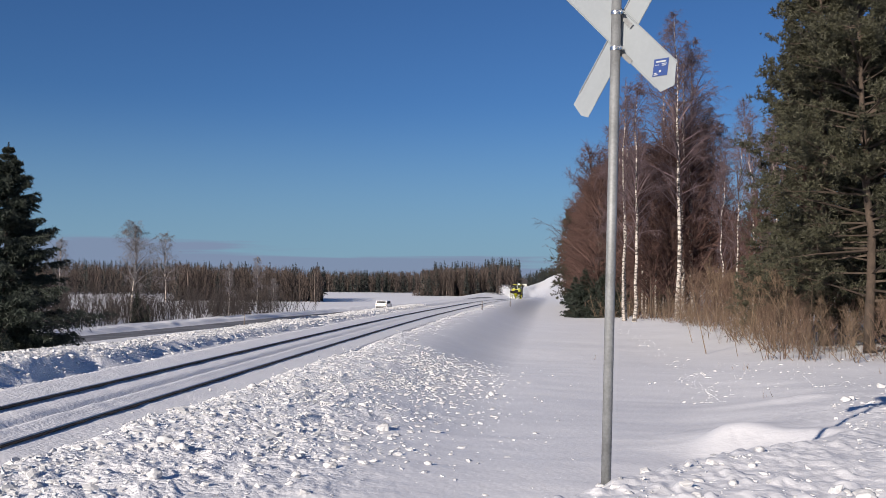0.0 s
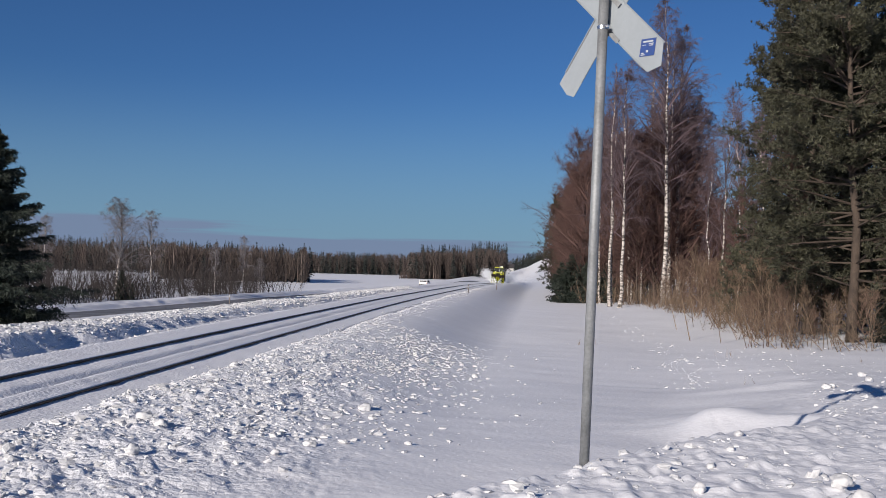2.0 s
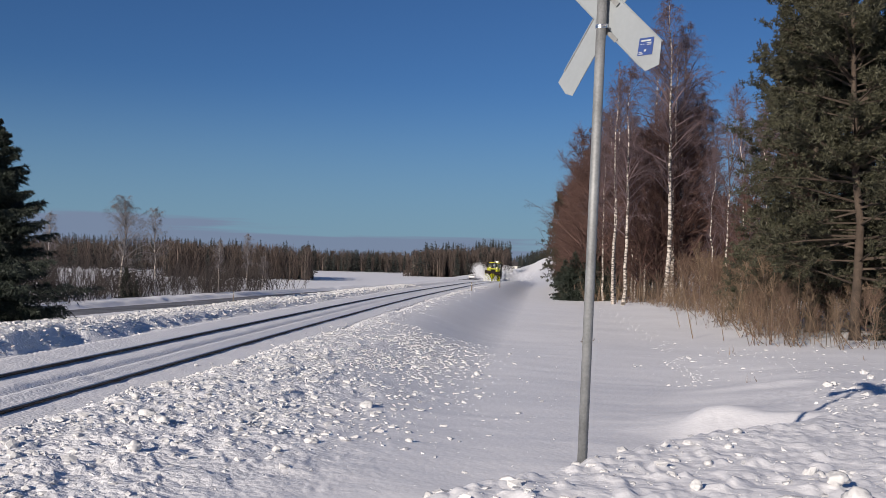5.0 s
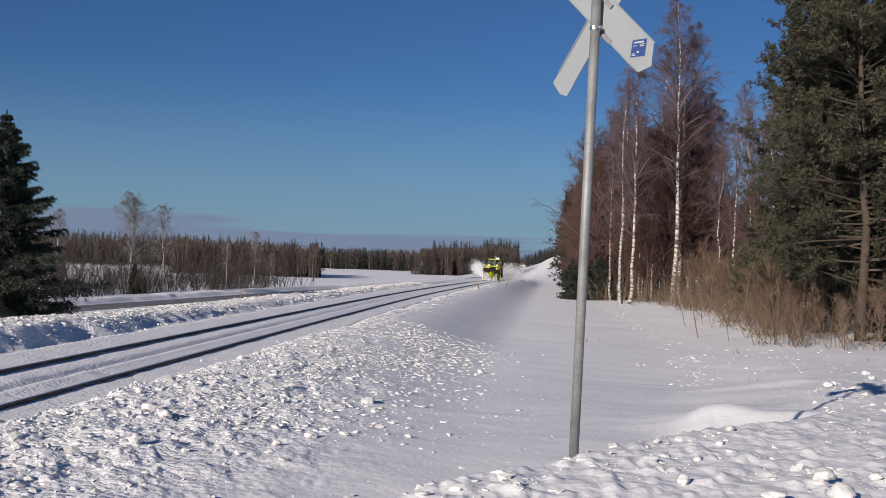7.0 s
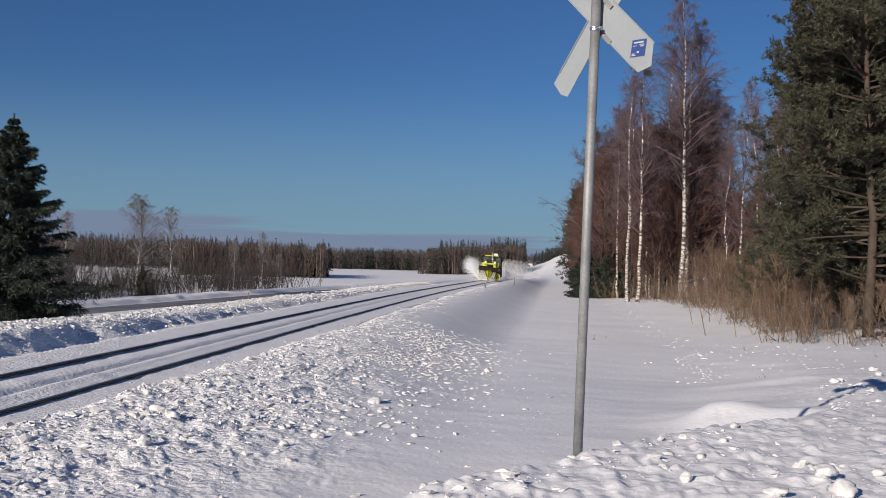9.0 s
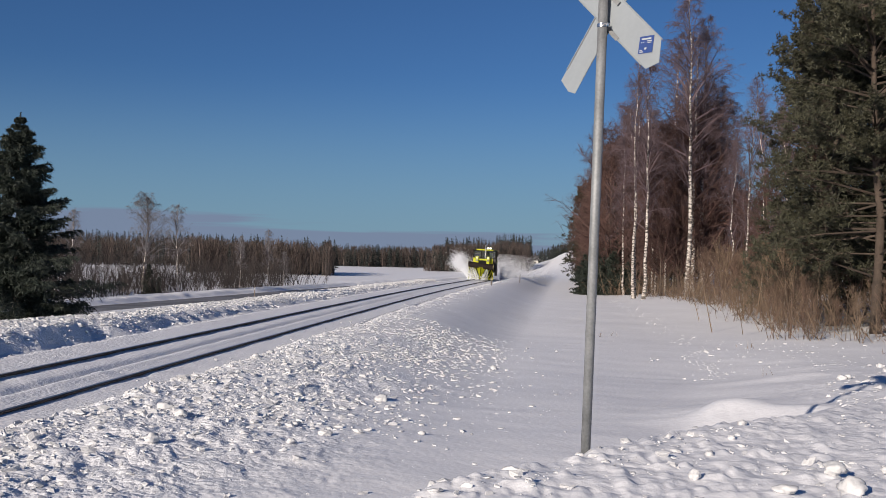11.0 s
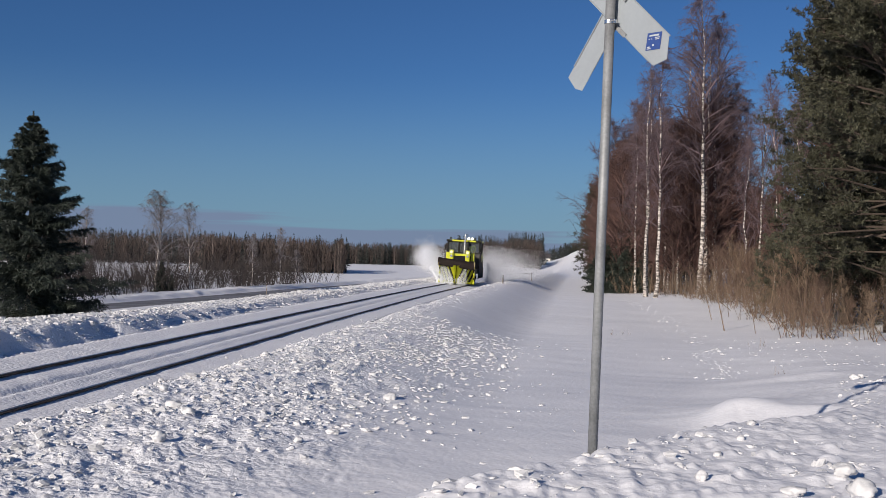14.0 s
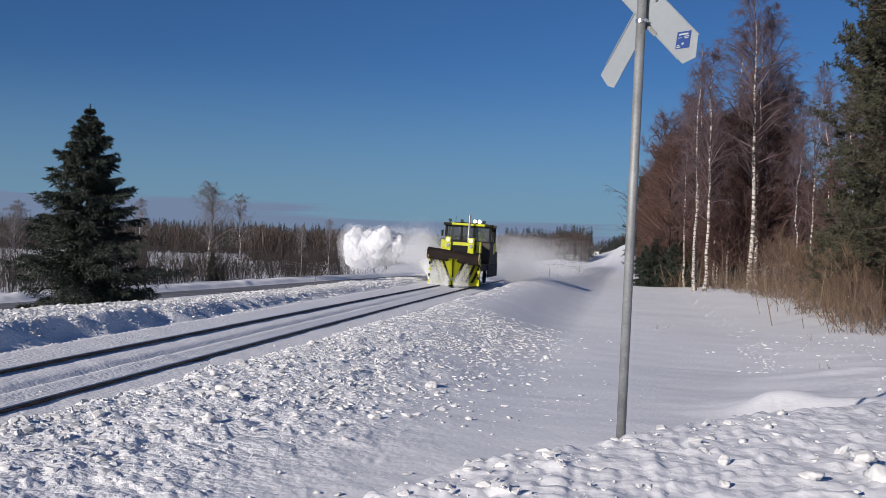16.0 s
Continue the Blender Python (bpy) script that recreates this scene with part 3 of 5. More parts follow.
    part("exhaust_pipe", bm2, CHROME, v, "bright upright exhaust pipe")
    # cab: corner posts, panes, roof
    x, y0, y1, z0, z1 = 1.38, 4.5, 6.9, 2.52, 3.42
    # dark lower wall; the right-hand dark panel reaches higher than the left
    p("cab_base", [(-x, x, y0, y1, 1.25, z0)], DARK_STEEL, bevel=0.04, label="dark lower cab wall")
    p("cab_side_panel", [(x, x + 0.012, y0 + 0.02, y1 - 0.5, 1.3, 2.46)], DARK_STEEL)
    p("cab_side_panel", [(-x - 0.012, -x, y0 + 0.1, y1 - 0.1, 1.3, 2.1)], DARK_STEEL)
    for s in (-1, 1):
        p("front_panel", [(s * 1.11 - 0.25, s * 1.11 + 0.25, y0 - 0.02, y0 + 0.01, 1.3, 2.25)], DARK_STEEL)
    p("cab_floor", [(-x + .05, x - .05, y0 + .05, y1 - .05, z0 - .04, z0 + 0.02)], BLACK)
    for px_ in (-1.34, -0.40, 0.36, 1.34):
        for yy in (y0 + 0.04, y1 - 0.04):
            p("cab_post", [(px_ - 0.065, px_ + 0.065, yy - 0.045, yy + 0.045, z0, z1)], BLACK, bevel=0.01)
    for s in (-1, 1):
        p("cab_post", [(s * 1.34 - 0.04, s * 1.34 + 0.04, 5.65, 5.75, z0, z1)], BLACK, bevel=0.01)
        p("cab_sill", [(s * 1.36 - 0.03, s * 1.36 + 0.03, y0, y1, z0 - 0.02, z0 + 0.10)], BLACK, bevel=0.01)
        for a, b in ((y0 + .09, 5.64), (5.76, y1 - .09)):
            bm2 = bmesh.new()
            box(bm2, s * 1.34 - 0.006, s * 1.34 + 0.006, a, b, z0 + .08, z1)
            part("pane", bm2, GLASS, v)
    for yy in (y0 + 0.04, y1 - 0.04):
        for a, b in ((-1.27, -0.47), (-0.33, 0.29), (0.43, 1.27)):
            bm2 = bmesh.new()
            box(bm2, a, b, yy - 0.006, yy + 0.006, z0 + .05, z1)
            part("pane", bm2, GLASS, v)
    p("cab_sill", [(-1.38, 1.38, y0 - 0.01, y0 + 0.08, z0 - 0.02, z0 + 0.07)], BLACK, bevel=0.01)
    roof = p("cab_roof", [(-1.45, 1.45, y0 - 0.15, y1 + 0.12, z1 + 0.06, z1 + 0.20)], YELLOW, bevel=0.05, label="yellow cab roof with black rim")
    p("roof_rim", [(-1.42, 1.42, y0 - 0.10, y1 + 0.08, z1, z1 + 0.07)], BLACK, roof)
    for s in (-1, 1):
        p("roof_edge", [(s * 1.25 - 0.24, s * 1.25 + 0.24, y0 - 0.17, y0 + 0.3, z1 + 0.03, z1 + 0.19)], BLACK, roof)
    p("roof_panel", [(-0.9, 0.9, y0 + 0.2, y1 - 0.2, z1 + 0.2, z1 + 0.26)], DARK_STEEL, roof)
    for xx, lit in ((-0.42, 0), (0.38, 1), (0.66, 1), (0.92, 0), (-1.15, 0)):
        bm2 = bmesh.new()
        rod(bm2, (xx, y0 - 0.05, z1 + 0.34), (xx, y0 + 0.12, z1 + 0.34), 0.125 if lit else 0.09, sides=18)
        rod(bm2, (xx, y0 + 0.03, z1 + 0.18), (xx, y0 + 0.03, z1 + 0.28), 0.03)
        lamp = part("roof_lamp", bm2, BLACK, roof)
        bm2 = bmesh.new()
        rod(bm2, (xx, y0 - 0.075, z1 + 0.34), (xx, y0 - 0.05, z1 + 0.34), 0.115 if lit else 0.08, sides=18)
        part("lens", bm2, LAMP if lit else GLASS, lamp)
    bm2 = bmesh.new()
    rod(bm2, (-0.85, y0 + 0.4, z1 + 0.2), (-0.85, y0 + 0.4, z1 + 0.62), 0.012)
    part("antenna", bm2, BLACK, roof)
    for s in (-1, 1):
        p("mirror", [(s * 1.55 - 0.07, s * 1.55 + 0.07, y0 - 0.12, y0 - 0.06, 2.75, 3.15)], BLACK, bevel=0.02)
    # inside: seat-shaped blocks standing in for an unidentified lime patch, and console
    p("lime_cab_form", [(0.35, 0.85, 5.5, 6.1, 2.5, 2.75), (0.35, 0.85, 5.95, 6.1, 2.7, 3.2)], LIME, bevel=0.05, label="lime yellow seat-shaped form inside the cab")
    p("console", [(-0.9, 0.2, 5.0, 5.5, 2.5, 2.85)], BLACK)
    # rear deck
    p("rear_deck", [(-1.35, 1.35, 6.95, 9.3, 1.0, 1.35)], DARK_STEEL)
    p("tool_box", [(0.55, 1.32, 7.2, 9.0, 1.35, 2.0)], DARK_STEEL)
    p("tool_box", [(-1.32, -0.55, 7.2, 9.0, 1.35, 2.0)], YELLOW)
    p("side_skirt", [(1.30, 1.36, 4.6, 9.2, 0.45, 1.2)], DARK_STEEL)
    p("side_skirt", [(-1.36, -1.30, 4.6, 9.2, 0.45, 1.2)], DARK_STEEL)
    p("yellow_side_panel", [(1.385, 1.40, 6.1, 6.85, 1.85, 2.5)], YELLOW)
    p("yellow_grab_panel", [(1.30, 1.38, 7.0, 7.5, 2.0, 2.75)], YELLOW)
    for s in (-1, 1):
        for y in (7.4, 8.3, 9.2):
            bm2 = bmesh.new()
            rod(bm2, (s * 1.3, y, 1.3), (s * 1.3, y, 2.3), 0.02)
            part("rail_post", bm2, YELLOW, v)
        bm2 = bmesh.new()
        rod(bm2, (s * 1.3, 7.4, 2.3), (s * 1.3, 9.2, 2.3), 0.02)
        part("hand_rail", bm2, YELLOW, v)
    return v


TAN_STEEL = material("dirty_yellow_steel", (0.45, 0.36, 0.18), 0.6, vary=0.2, scale=4, fine=30)
plough = build_vehicle()


# ---- snow in the air ----
def ico(level=1):
    bm2 = bmesh.new()
    bmesh.ops.create_icosphere(bm2, subdivisions=level, radius=1)
    v = np.array([q.co[:] for q in bm2.verts])
    f = np.array([[q.index for q in p.verts] for p in bm2.faces])
    bm2.free()
    return v, f


RNG = np.random.default_rng(7)


def grains(P, size):
    """Very fine powder: one thin three-cornered grain at each point."""
    n = len(P)
    v = P[:, None, :] + size[:, None, None] * RNG.normal(size=(n, 3, 3))
    return v.reshape(-1, 3), np.arange(3 * n).reshape(-1, 3)


def billows(C, R, squash):
    """Rolling lumps of dense thrown snow: knobbly balls at C of radius R."""
    v0, f0 = ico(4)
    vs, fs = [], []
    for i, (c, rad) in enumerate(zip(C, R)):
        o = RNG.random(3) * 20
        b = np.array([abs(noise.noise(Vector(q * 1.6 + o))) * 0.36 + noise.noise(Vector(q * 3.2 + o)) * 0.07 for q in v0])[:, None]
        vs.append(c + v0 * (0.68 + b) * rad * np.asarray(squash))
        fs.append(f0 + i * len(v0))
    return np.vstack(vs), np.vstack(fs)


def build_spray():
    # left-hand plume: rises from the plough's left edge and rolls over
    n = 250000
    s = RNG.random(n) ** 0.9
    a = RNG.normal(size=(n, 3))
    c = np.stack([-1.1 - 2.1 * s, 0.4 + 4.6 * s, 0.35 + 3.4 * s - 1.7 * s * s], 1)
    wid = 0.18 + 0.62 * s
    P = c + a * wid[:, None] * np.array([0.7, 1.3, 0.72])
    P = P[P[:, 2] > -0.1]
    v, f = grains(P, RNG.uniform(0.008, 0.0135, len(P)))
    cs = np.linspace(0.0, 0.42, 12)
    core = np.stack([-1.1 - 2.1 * cs, 0.4 + 4.6 * cs, 0.2 + 3.0 * cs - 2.2 * cs * cs], 1) + RNG.normal(size=(12, 3)) * 0.10
    v, f = join([(v, f), billows(core, 0.24 + 0.5 * cs, (0.9, 1.3, 0.9))])
    plume_ob = tagged(new("snow_plume", mesh_of("snow_plume", v, f, [POWDER], smooth=True)), "white plume of snow thrown up by the plough", "snow spray", kind="stuff")
    # jet: billows one behind another, densest at its head
    m = 46
    bs = np.linspace(0, 1, m) ** 0.8
    bx = np.stack([-0.9 - 5.9 * bs, 1.0 + 2.2 * bs + RNG.normal(size=m) * 0.5, 1.35 + 1.5 * bs - 1.3 * bs * bs + RNG.normal(size=m) * 0.32], 1)
    n = 380000
    ball = (RNG.random(n) ** 0.62 * m).astype(int)
    a = RNG.normal(size=(n, 3))
    a /= np.linalg.norm(a, axis=1)[:, None]
    rad = RNG.random(n) ** 0.45 * (0.6 + 0.55 * bs[ball])
    P = bx[ball] + a * rad[:, None] * np.array([0.9, 1.1, 1.1])
    P = P[P[:, 2] > -0.1]
    v, f = grains(P, RNG.uniform(0.006, 0.011, len(P)))
    head = np.arange(m)[bs > 0.5]
    v, f = join([(v, f), billows(bx[head] + RNG.normal(size=(len(head), 3)) * 0.15 , 0.46 + 0.40 * bs[head], (0.9, 1.1, 1.2))])
    jet_ob = tagged(new("snow_jet", mesh_of("snow_jet", v, f, [POWDER], smooth=True)), "dense rolling jet of thrown snow", "snow spray", kind="stuff")
    # fine powder hanging behind
    n = 620000
    s = RNG.random(n) ** 1.8
    P = np.stack([RNG.normal(size=n) * (1.4 + 1.9 * s) + 1.3, 4 + 46 * s, np.abs(RNG.normal(size=n)) * (1.15 + 0.35 * np.sqrt(s))], 1)
    P = P[((np.abs(P[:, 0]) > 2.2) | (P[:, 1] > 9.8)) & (P[:, 2] < 3.3)]
    v, f = grains(P, RNG.uniform(0.0075, 0.0125, len(P)))
    cloud_ob = tagged(new("powder_cloud", mesh_of("powder_cloud", v, f, [POWDER])), "thin drifting cloud of powder snow", "snow spray", kind="stuff")
    # snow that curls over the wings
    n = 26000
    side = np.where(RNG.random(n) < 0.68, -1, 1)
    s = RNG.random(n) * np.where(side < 0, 1.0, 0.62)
    top = 0.35 + 1.0 * np.sin(np.clip(s * 2.2, 0, 1.57))
    P = np.stack([side * (0.18 + 1.12 * s), -0.62 + 0.62 * s + 0.10 * RNG.random(n), 0.04 + top * RNG.random(n) ** 1.4], 1) + RNG.normal(size=(n, 3)) * 0.05
    v, f = grains(P, RNG.uniform(0.007, 0.012, len(P)))
    curl_ob = tagged(new("snow_curl", mesh_of("snow_curl", v, f, [POWDER])), "yellowish snow curling over the plough wings", "snow spray", kind="stuff")
    return plume_ob, jet_ob, cloud_ob, curl_ob


plume, jet, cloud, curl = build_spray()


# ---- car on the road ----
def build_car():
    car = tagged(new("estate_car"), "white estate car driving away on the road", "car")
    bm2 = bmesh.new()
    extrude(bm2, [(-2.2, .35), (2.2, .35), (2.25, .75), (1.4, .95), (.7, 1.42), (-1.8, 1.45), (-2.15, 1.0), (-2.25, .6)], 'x', -.86, .86)
    bmesh.ops.bevel(bm2, geom=bm2.edges[:], offset=0.06, segments=2, affect='EDGES')
    part("body", bm2, CAR_WHITE, car)
    bm2 = bmesh.new()
    box(bm2, -.68, .68, -2.06, -1.98, 1.0, 1.36)
    part("rear_window", bm2, BLACK, car)
    for s in (-1, 1):
        bm2 = bmesh.new()
        box(bm2, s * .862 - .01, s * .862 + .01, -1.7, .6, 1.0, 1.34)
        part("side_window", bm2, BLACK, car)
        bm2 = bmesh.new()
        box(bm2, s * .7 - .12, s * .7 + .12, -2.27, -2.2, .75, .95)
        part("tail_lamp", bm2, RED_LAMP, car)
        for y in (-1.35, 1.35):
            bm2 = bmesh.new()
            rod(bm2, (s * .70, y, .32), (s * .88, y, .32), .32, sides=18)
            w = part("wheel", bm2, RUBBER, car)
            bm2 = bmesh.new()
            rod(bm2, (s * .88, y, .32), (s * .89, y, .32), .19, sides=14)
            part("rim", bm2, CHROME, w)
    bm2 = bmesh.new()
    box(bm2, -.8, .8, -2.3, -2.2, .4, .6, 0.03)
    part("bumper", bm2, BLACK, car)
    return car


car = build_car()


# ---- trees ----
def unit(a):
    return a / np.maximum(np.linalg.norm(a, axis=-1, keepdims=True), 1e-9)


def shoots(P, D, L, r, sag=0.0):
    """Tapered three-sided shoots from P along D, bent down by sag: vertices and triangles."""
    n = len(P)
    D = unit(D)
    side = unit(np.cross(D, RNG.normal(size=(n, 3))))
    other = np.cross(D, side)
    mid = P + D * (L * 0.55)[:, None] + np.array([0, 0, 1.0]) * (-0.25 * sag * L)[:, None]
    tip = P + D * L[:, None] + np.array([0, 0, 1.0]) * (-sag * L)[:, None]
    ang = np.array([0, 2.0944, 4.1888])
    ring = np.cos(ang)[None, :, None] * side[:, None, :] + np.sin(ang)[None, :, None] * other[:, None, :]
    v = np.concatenate([P[:, None, :] + ring * r[:, None, None], mid[:, None, :] + ring * (0.62 * r)[:, None, None], tip[:, None, :]], 1)
    f = np.array([[0, 1, 4], [0, 4, 3], [1, 2, 5], [1, 5, 4], [2, 0, 3], [2, 3, 5], [3, 4, 6], [4, 5, 6], [5, 3, 6]])
    return v.reshape(-1, 3), (np.arange(n)[:, None, None] * 7 + f[None]).reshape(-1, 3), mid, tip


def fine_shoots(P, D, L, r, sag=0.0):
    """The finest twigs: plain tapered spikes."""
    n = len(P)
    D = unit(D)
    side = unit(np.cross(D, RNG.normal(size=(n, 3))))
    other = np.cross(D, side)
    tip = P + D * L[:, None] + np.array([0, 0, 1.0]) * (-sag * L)[:, None]
    ang = np.array([0, 2.0944, 4.1888])
    ring = np.cos(ang)[None, :, None] * side[:, None, :] + np.sin(ang)[None, :, None] * other[:, None, :]
    v = np.concatenate([P[:, None, :] + ring * r[:, None, None], tip[:, None, :]], 1)
    f = np.array([[0, 1, 3], [1, 2, 3], [2, 0, 3]])
    return v.reshape(-1, 3), (np.arange(n)[:, None, None] * 4 + f[None]).reshape(-1, 3)


def along(P, D, L, sag, s):
    """Points at the share s of each shoot."""
    return P + D * (L * s)[:, None] + np.array([0, 0, 1.0]) * (-sag * L * s * s)[:, None]


def blades(P, D, L, w):
    """Thin needles or needle bunches."""
    n = len(P)
    side = unit(np.cross(unit(D), RNG.normal(size=(n, 3))))
    v = np.stack([P - side * w[:, None], P + side * w[:, None], P + unit(D) * L[:, None]], 1)
    return v.reshape(-1, 3), np.arange(3 * n).reshape(-1, 3)


def trunk_mesh(points, radii, sides=9):
    v, f = [], []
    for p, r in zip(points, radii):
        for k in range(sides):
            a = 2 * math.pi * k / sides
            v.append((p[0] + r * math.cos(a), p[1] + r * math.sin(a), p[2]))
    for i in range(len(points) - 1):
        for k in range(sides):
            a, b, c, d = i * sides + k, i * sides + (k + 1) % sides, (i + 1) * sides + (k + 1) % sides, (i + 1) * sides + k
            f += [(a, b, c), (a, c, d)]
    return np.array(v), np.array(f)


def stem(h, r, wander, n=12):
    z = np.linspace(-0.4, h, n)
    x = np.cumsum(RNG.normal(size=n)) * wander
    y = np.cumsum(RNG.normal(size=n)) * wander
    x, y = x - x[0], y - y[0]
    rad = r * (1 - z / h * 0.92).clip(0.06, 1.1)
    rad[0] *= 1.25
    return np.stack([x, y, z], 1), rad


def stem_at(pts, z):
    return np.stack([np.interp(z, pts[:, 2], pts[:, 0]), np.interp(z, pts[:, 2], pts[:, 1]), z], 1)


def bare_tree(name, label, h, r, low, reach, rise, limbs, twigs, bark, twig_mat, sag=0.15, thick=1.0, wander=0.08, stems=1):
    """A leafless tree: trunk(s), limbs, branches and hanging twigs."""
    tree = tagged(new(name), label, "tree")
    wood, fine = [], []
    for s in range(stems):
        pts, rad = stem(h * (1 - 0.12 * s), r * (1 - 0.15 * s), wander)
        if stems > 1:
            pts[:, 0] += (s - (stems - 1) / 2) * 0.35 + pts[:, 2] * RNG.normal() * 0.03
            pts[:, 1] += pts[:, 2] * RNG.normal() * 0.03
        wood.append(trunk_mesh(pts, rad))
        n = limbs
        z = h * (1 - 0.12 * s) * (low + (0.98 - low) * RNG.random(n) ** 0.8)
        P = stem_at(pts, z)
        az = RNG.random(n) * 6.283
        k = (z / h - low) / (1 - low)
        el = rise + 0.25 * RNG.normal(size=n) + 0.3 * k
        D = np.stack([np.cos(az) * np.cos(el), np.sin(az) * np.cos(el), np.sin(el)], 1)
        shape = np.sin(np.clip(0.35 + 2.5 * (1 - k), 0, 2.6) / 2.6 * 1.9).clip(0.15, 1)
        L = reach * shape * RNG.uniform(0.6, 1.15, n)
        sg = np.full(n, sag * 0.6)
        v, f, _, _ = shoots(P, D, L, thick * (0.010 + 0.013 * L), sg)
        fine.append((v, f))
        # branches
        q = np.repeat(np.arange(n), 6)
        sh = RNG.uniform(0.25, 1.0, len(q))
        P2 = along(P[q], D[q], L[q], sg[q], sh)
        D2 = unit(D[q] + RNG.normal(size=(len(q), 3)) * 0.55)
        L2 = L[q] * RNG.uniform(0.25, 0.5, len(q)) * (1.25 - 0.6 * sh)
        sg2 = np.full(len(q), sag)
        v, f, _, _ = shoots(P2, D2, L2, thick * (0.006 + 0.007 * L2), sg2)
        fine.append((v, f))
        # twigs
        q = RNG.integers(0, len(P2), twigs)
        sh = RNG.uniform(0.2, 1.0, twigs)
        P3 = along(P2[q], D2[q], L2[q], sg2[q], sh)
        D3 = unit(D2[q] * 0.8 + RNG.normal(size=(twigs, 3)) * 0.6)
        L3 = RNG.uniform(0.3, 0.95, twigs) * (0.35 + 0.10 * reach)
        v, f = fine_shoots(P3, D3, L3, np.full(twigs, 0.0075 * thick), np.full(twigs, sag * 2.2))
        fine.append((v, f))
    v, f = join(wood)
    a = new("trunk", mesh_of("trunk", v, f, [bark], smooth=True))
    v, f = join(fine)
    b = new("crown", mesh_of("crown", v, f, [twig_mat]))
    a.parent = b.parent = tree
    return tree


def spruce_tree(name, label, h, radius, whorls, dense, mat=None, needle=1.0):
    """A spruce in tiers: branches that droop and lift their tips, hanging sprays, a thin leader."""
    tree = tagged(new(name), label, "tree")
    pts, rad = stem(h, 0.016 * h, 0.01)
    v, f = trunk_mesh(pts, rad)
    a = new("trunk", mesh_of("trunk", v, f, [BARK_DARK], smooth=True))
    n = whorls * 9
    z = 0.25 + (h - 0.36) * (np.repeat(np.arange(whorls), 9) + RNG.uniform(-0.16, 0.16, n)) / (whorls - 0.7)
    k = 1 - z / h
    az = RNG.random(n) * 6.283
    L = radius * (k ** 1.0) * RNG.uniform(0.42, 1.12, n) + 0.03
    el = 0.42 - 0.80 * k + RNG.normal(size=n) * 0.10
    D = np.stack([np.cos(az) * np.cos(el), np.sin(az) * np.cos(el), np.sin(el)], 1)
    P = stem_at(pts, z)
    sg = -0.05 - 0.16 * k
    v1, f1, _, _ = shoots(P, D, L, 0.008 + 0.009 * L, sg)
    q = np.repeat(np.arange(n), dense)
    sh = RNG.uniform(0.10, 1.0, len(q))
    P2 = along(P[q], D[q], L[q], sg[q], sh)
    lat = unit(np.cross(D[q], np.array([0, 0, 1.0]))) * RNG.choice([-1, 1], len(q))[:, None]
    D2 = unit(D[q] * 0.8 + lat * 0.75 + np.array([0, 0, -0.34]) + RNG.normal(size=(len(q), 3)) * 0.18)
    L2 = (0.03 + 0.13 * np.minimum(1, L[q] / 0.9) + 0.28 * L[q] * (1.1 - sh)).clip(0.03, 0.8) * RNG.uniform(0.7, 1.2, len(q))
    m = 9
    w = np.repeat(np.arange(len(q)), m)
    s2 = np.tile(np.linspace(0.05, 1, m), len(q))
    P3 = along(P2[w], D2[w], L2[w], np.full(len(w), 0.15), s2)
    D3 = unit(D2[w] + RNG.normal(size=(len(w), 3)) * 0.65)
    v2, f2 = blades(P3, D3, RNG.uniform(0.07, 0.14, len(w)) * needle * (0.45 + 0.55 * np.minimum(1, L2[w] / 0.2)), np.full(len(w), 0.014 * needle))
    # leader
    zl = RNG.uniform(0.93 * h, h + 0.12, 220)
    al = RNG.random(220) * 6.283
    v3, f3 = blades(stem_at(pts, np.minimum(zl, h + 0.1)), np.stack([np.cos(al), np.sin(al), np.full(220, 0.9)], 1), np.full(220, 0.06 + 0.008 * needle), np.full(220, 0.011))
    v, f = join([(v1, f1), (v2, f2), (v3, f3)])
    b = new("crown", mesh_of("crown", v, f, [mat or NEEDLE_SPRUCE]))
    a.parent = b.parent = tree
    return tree


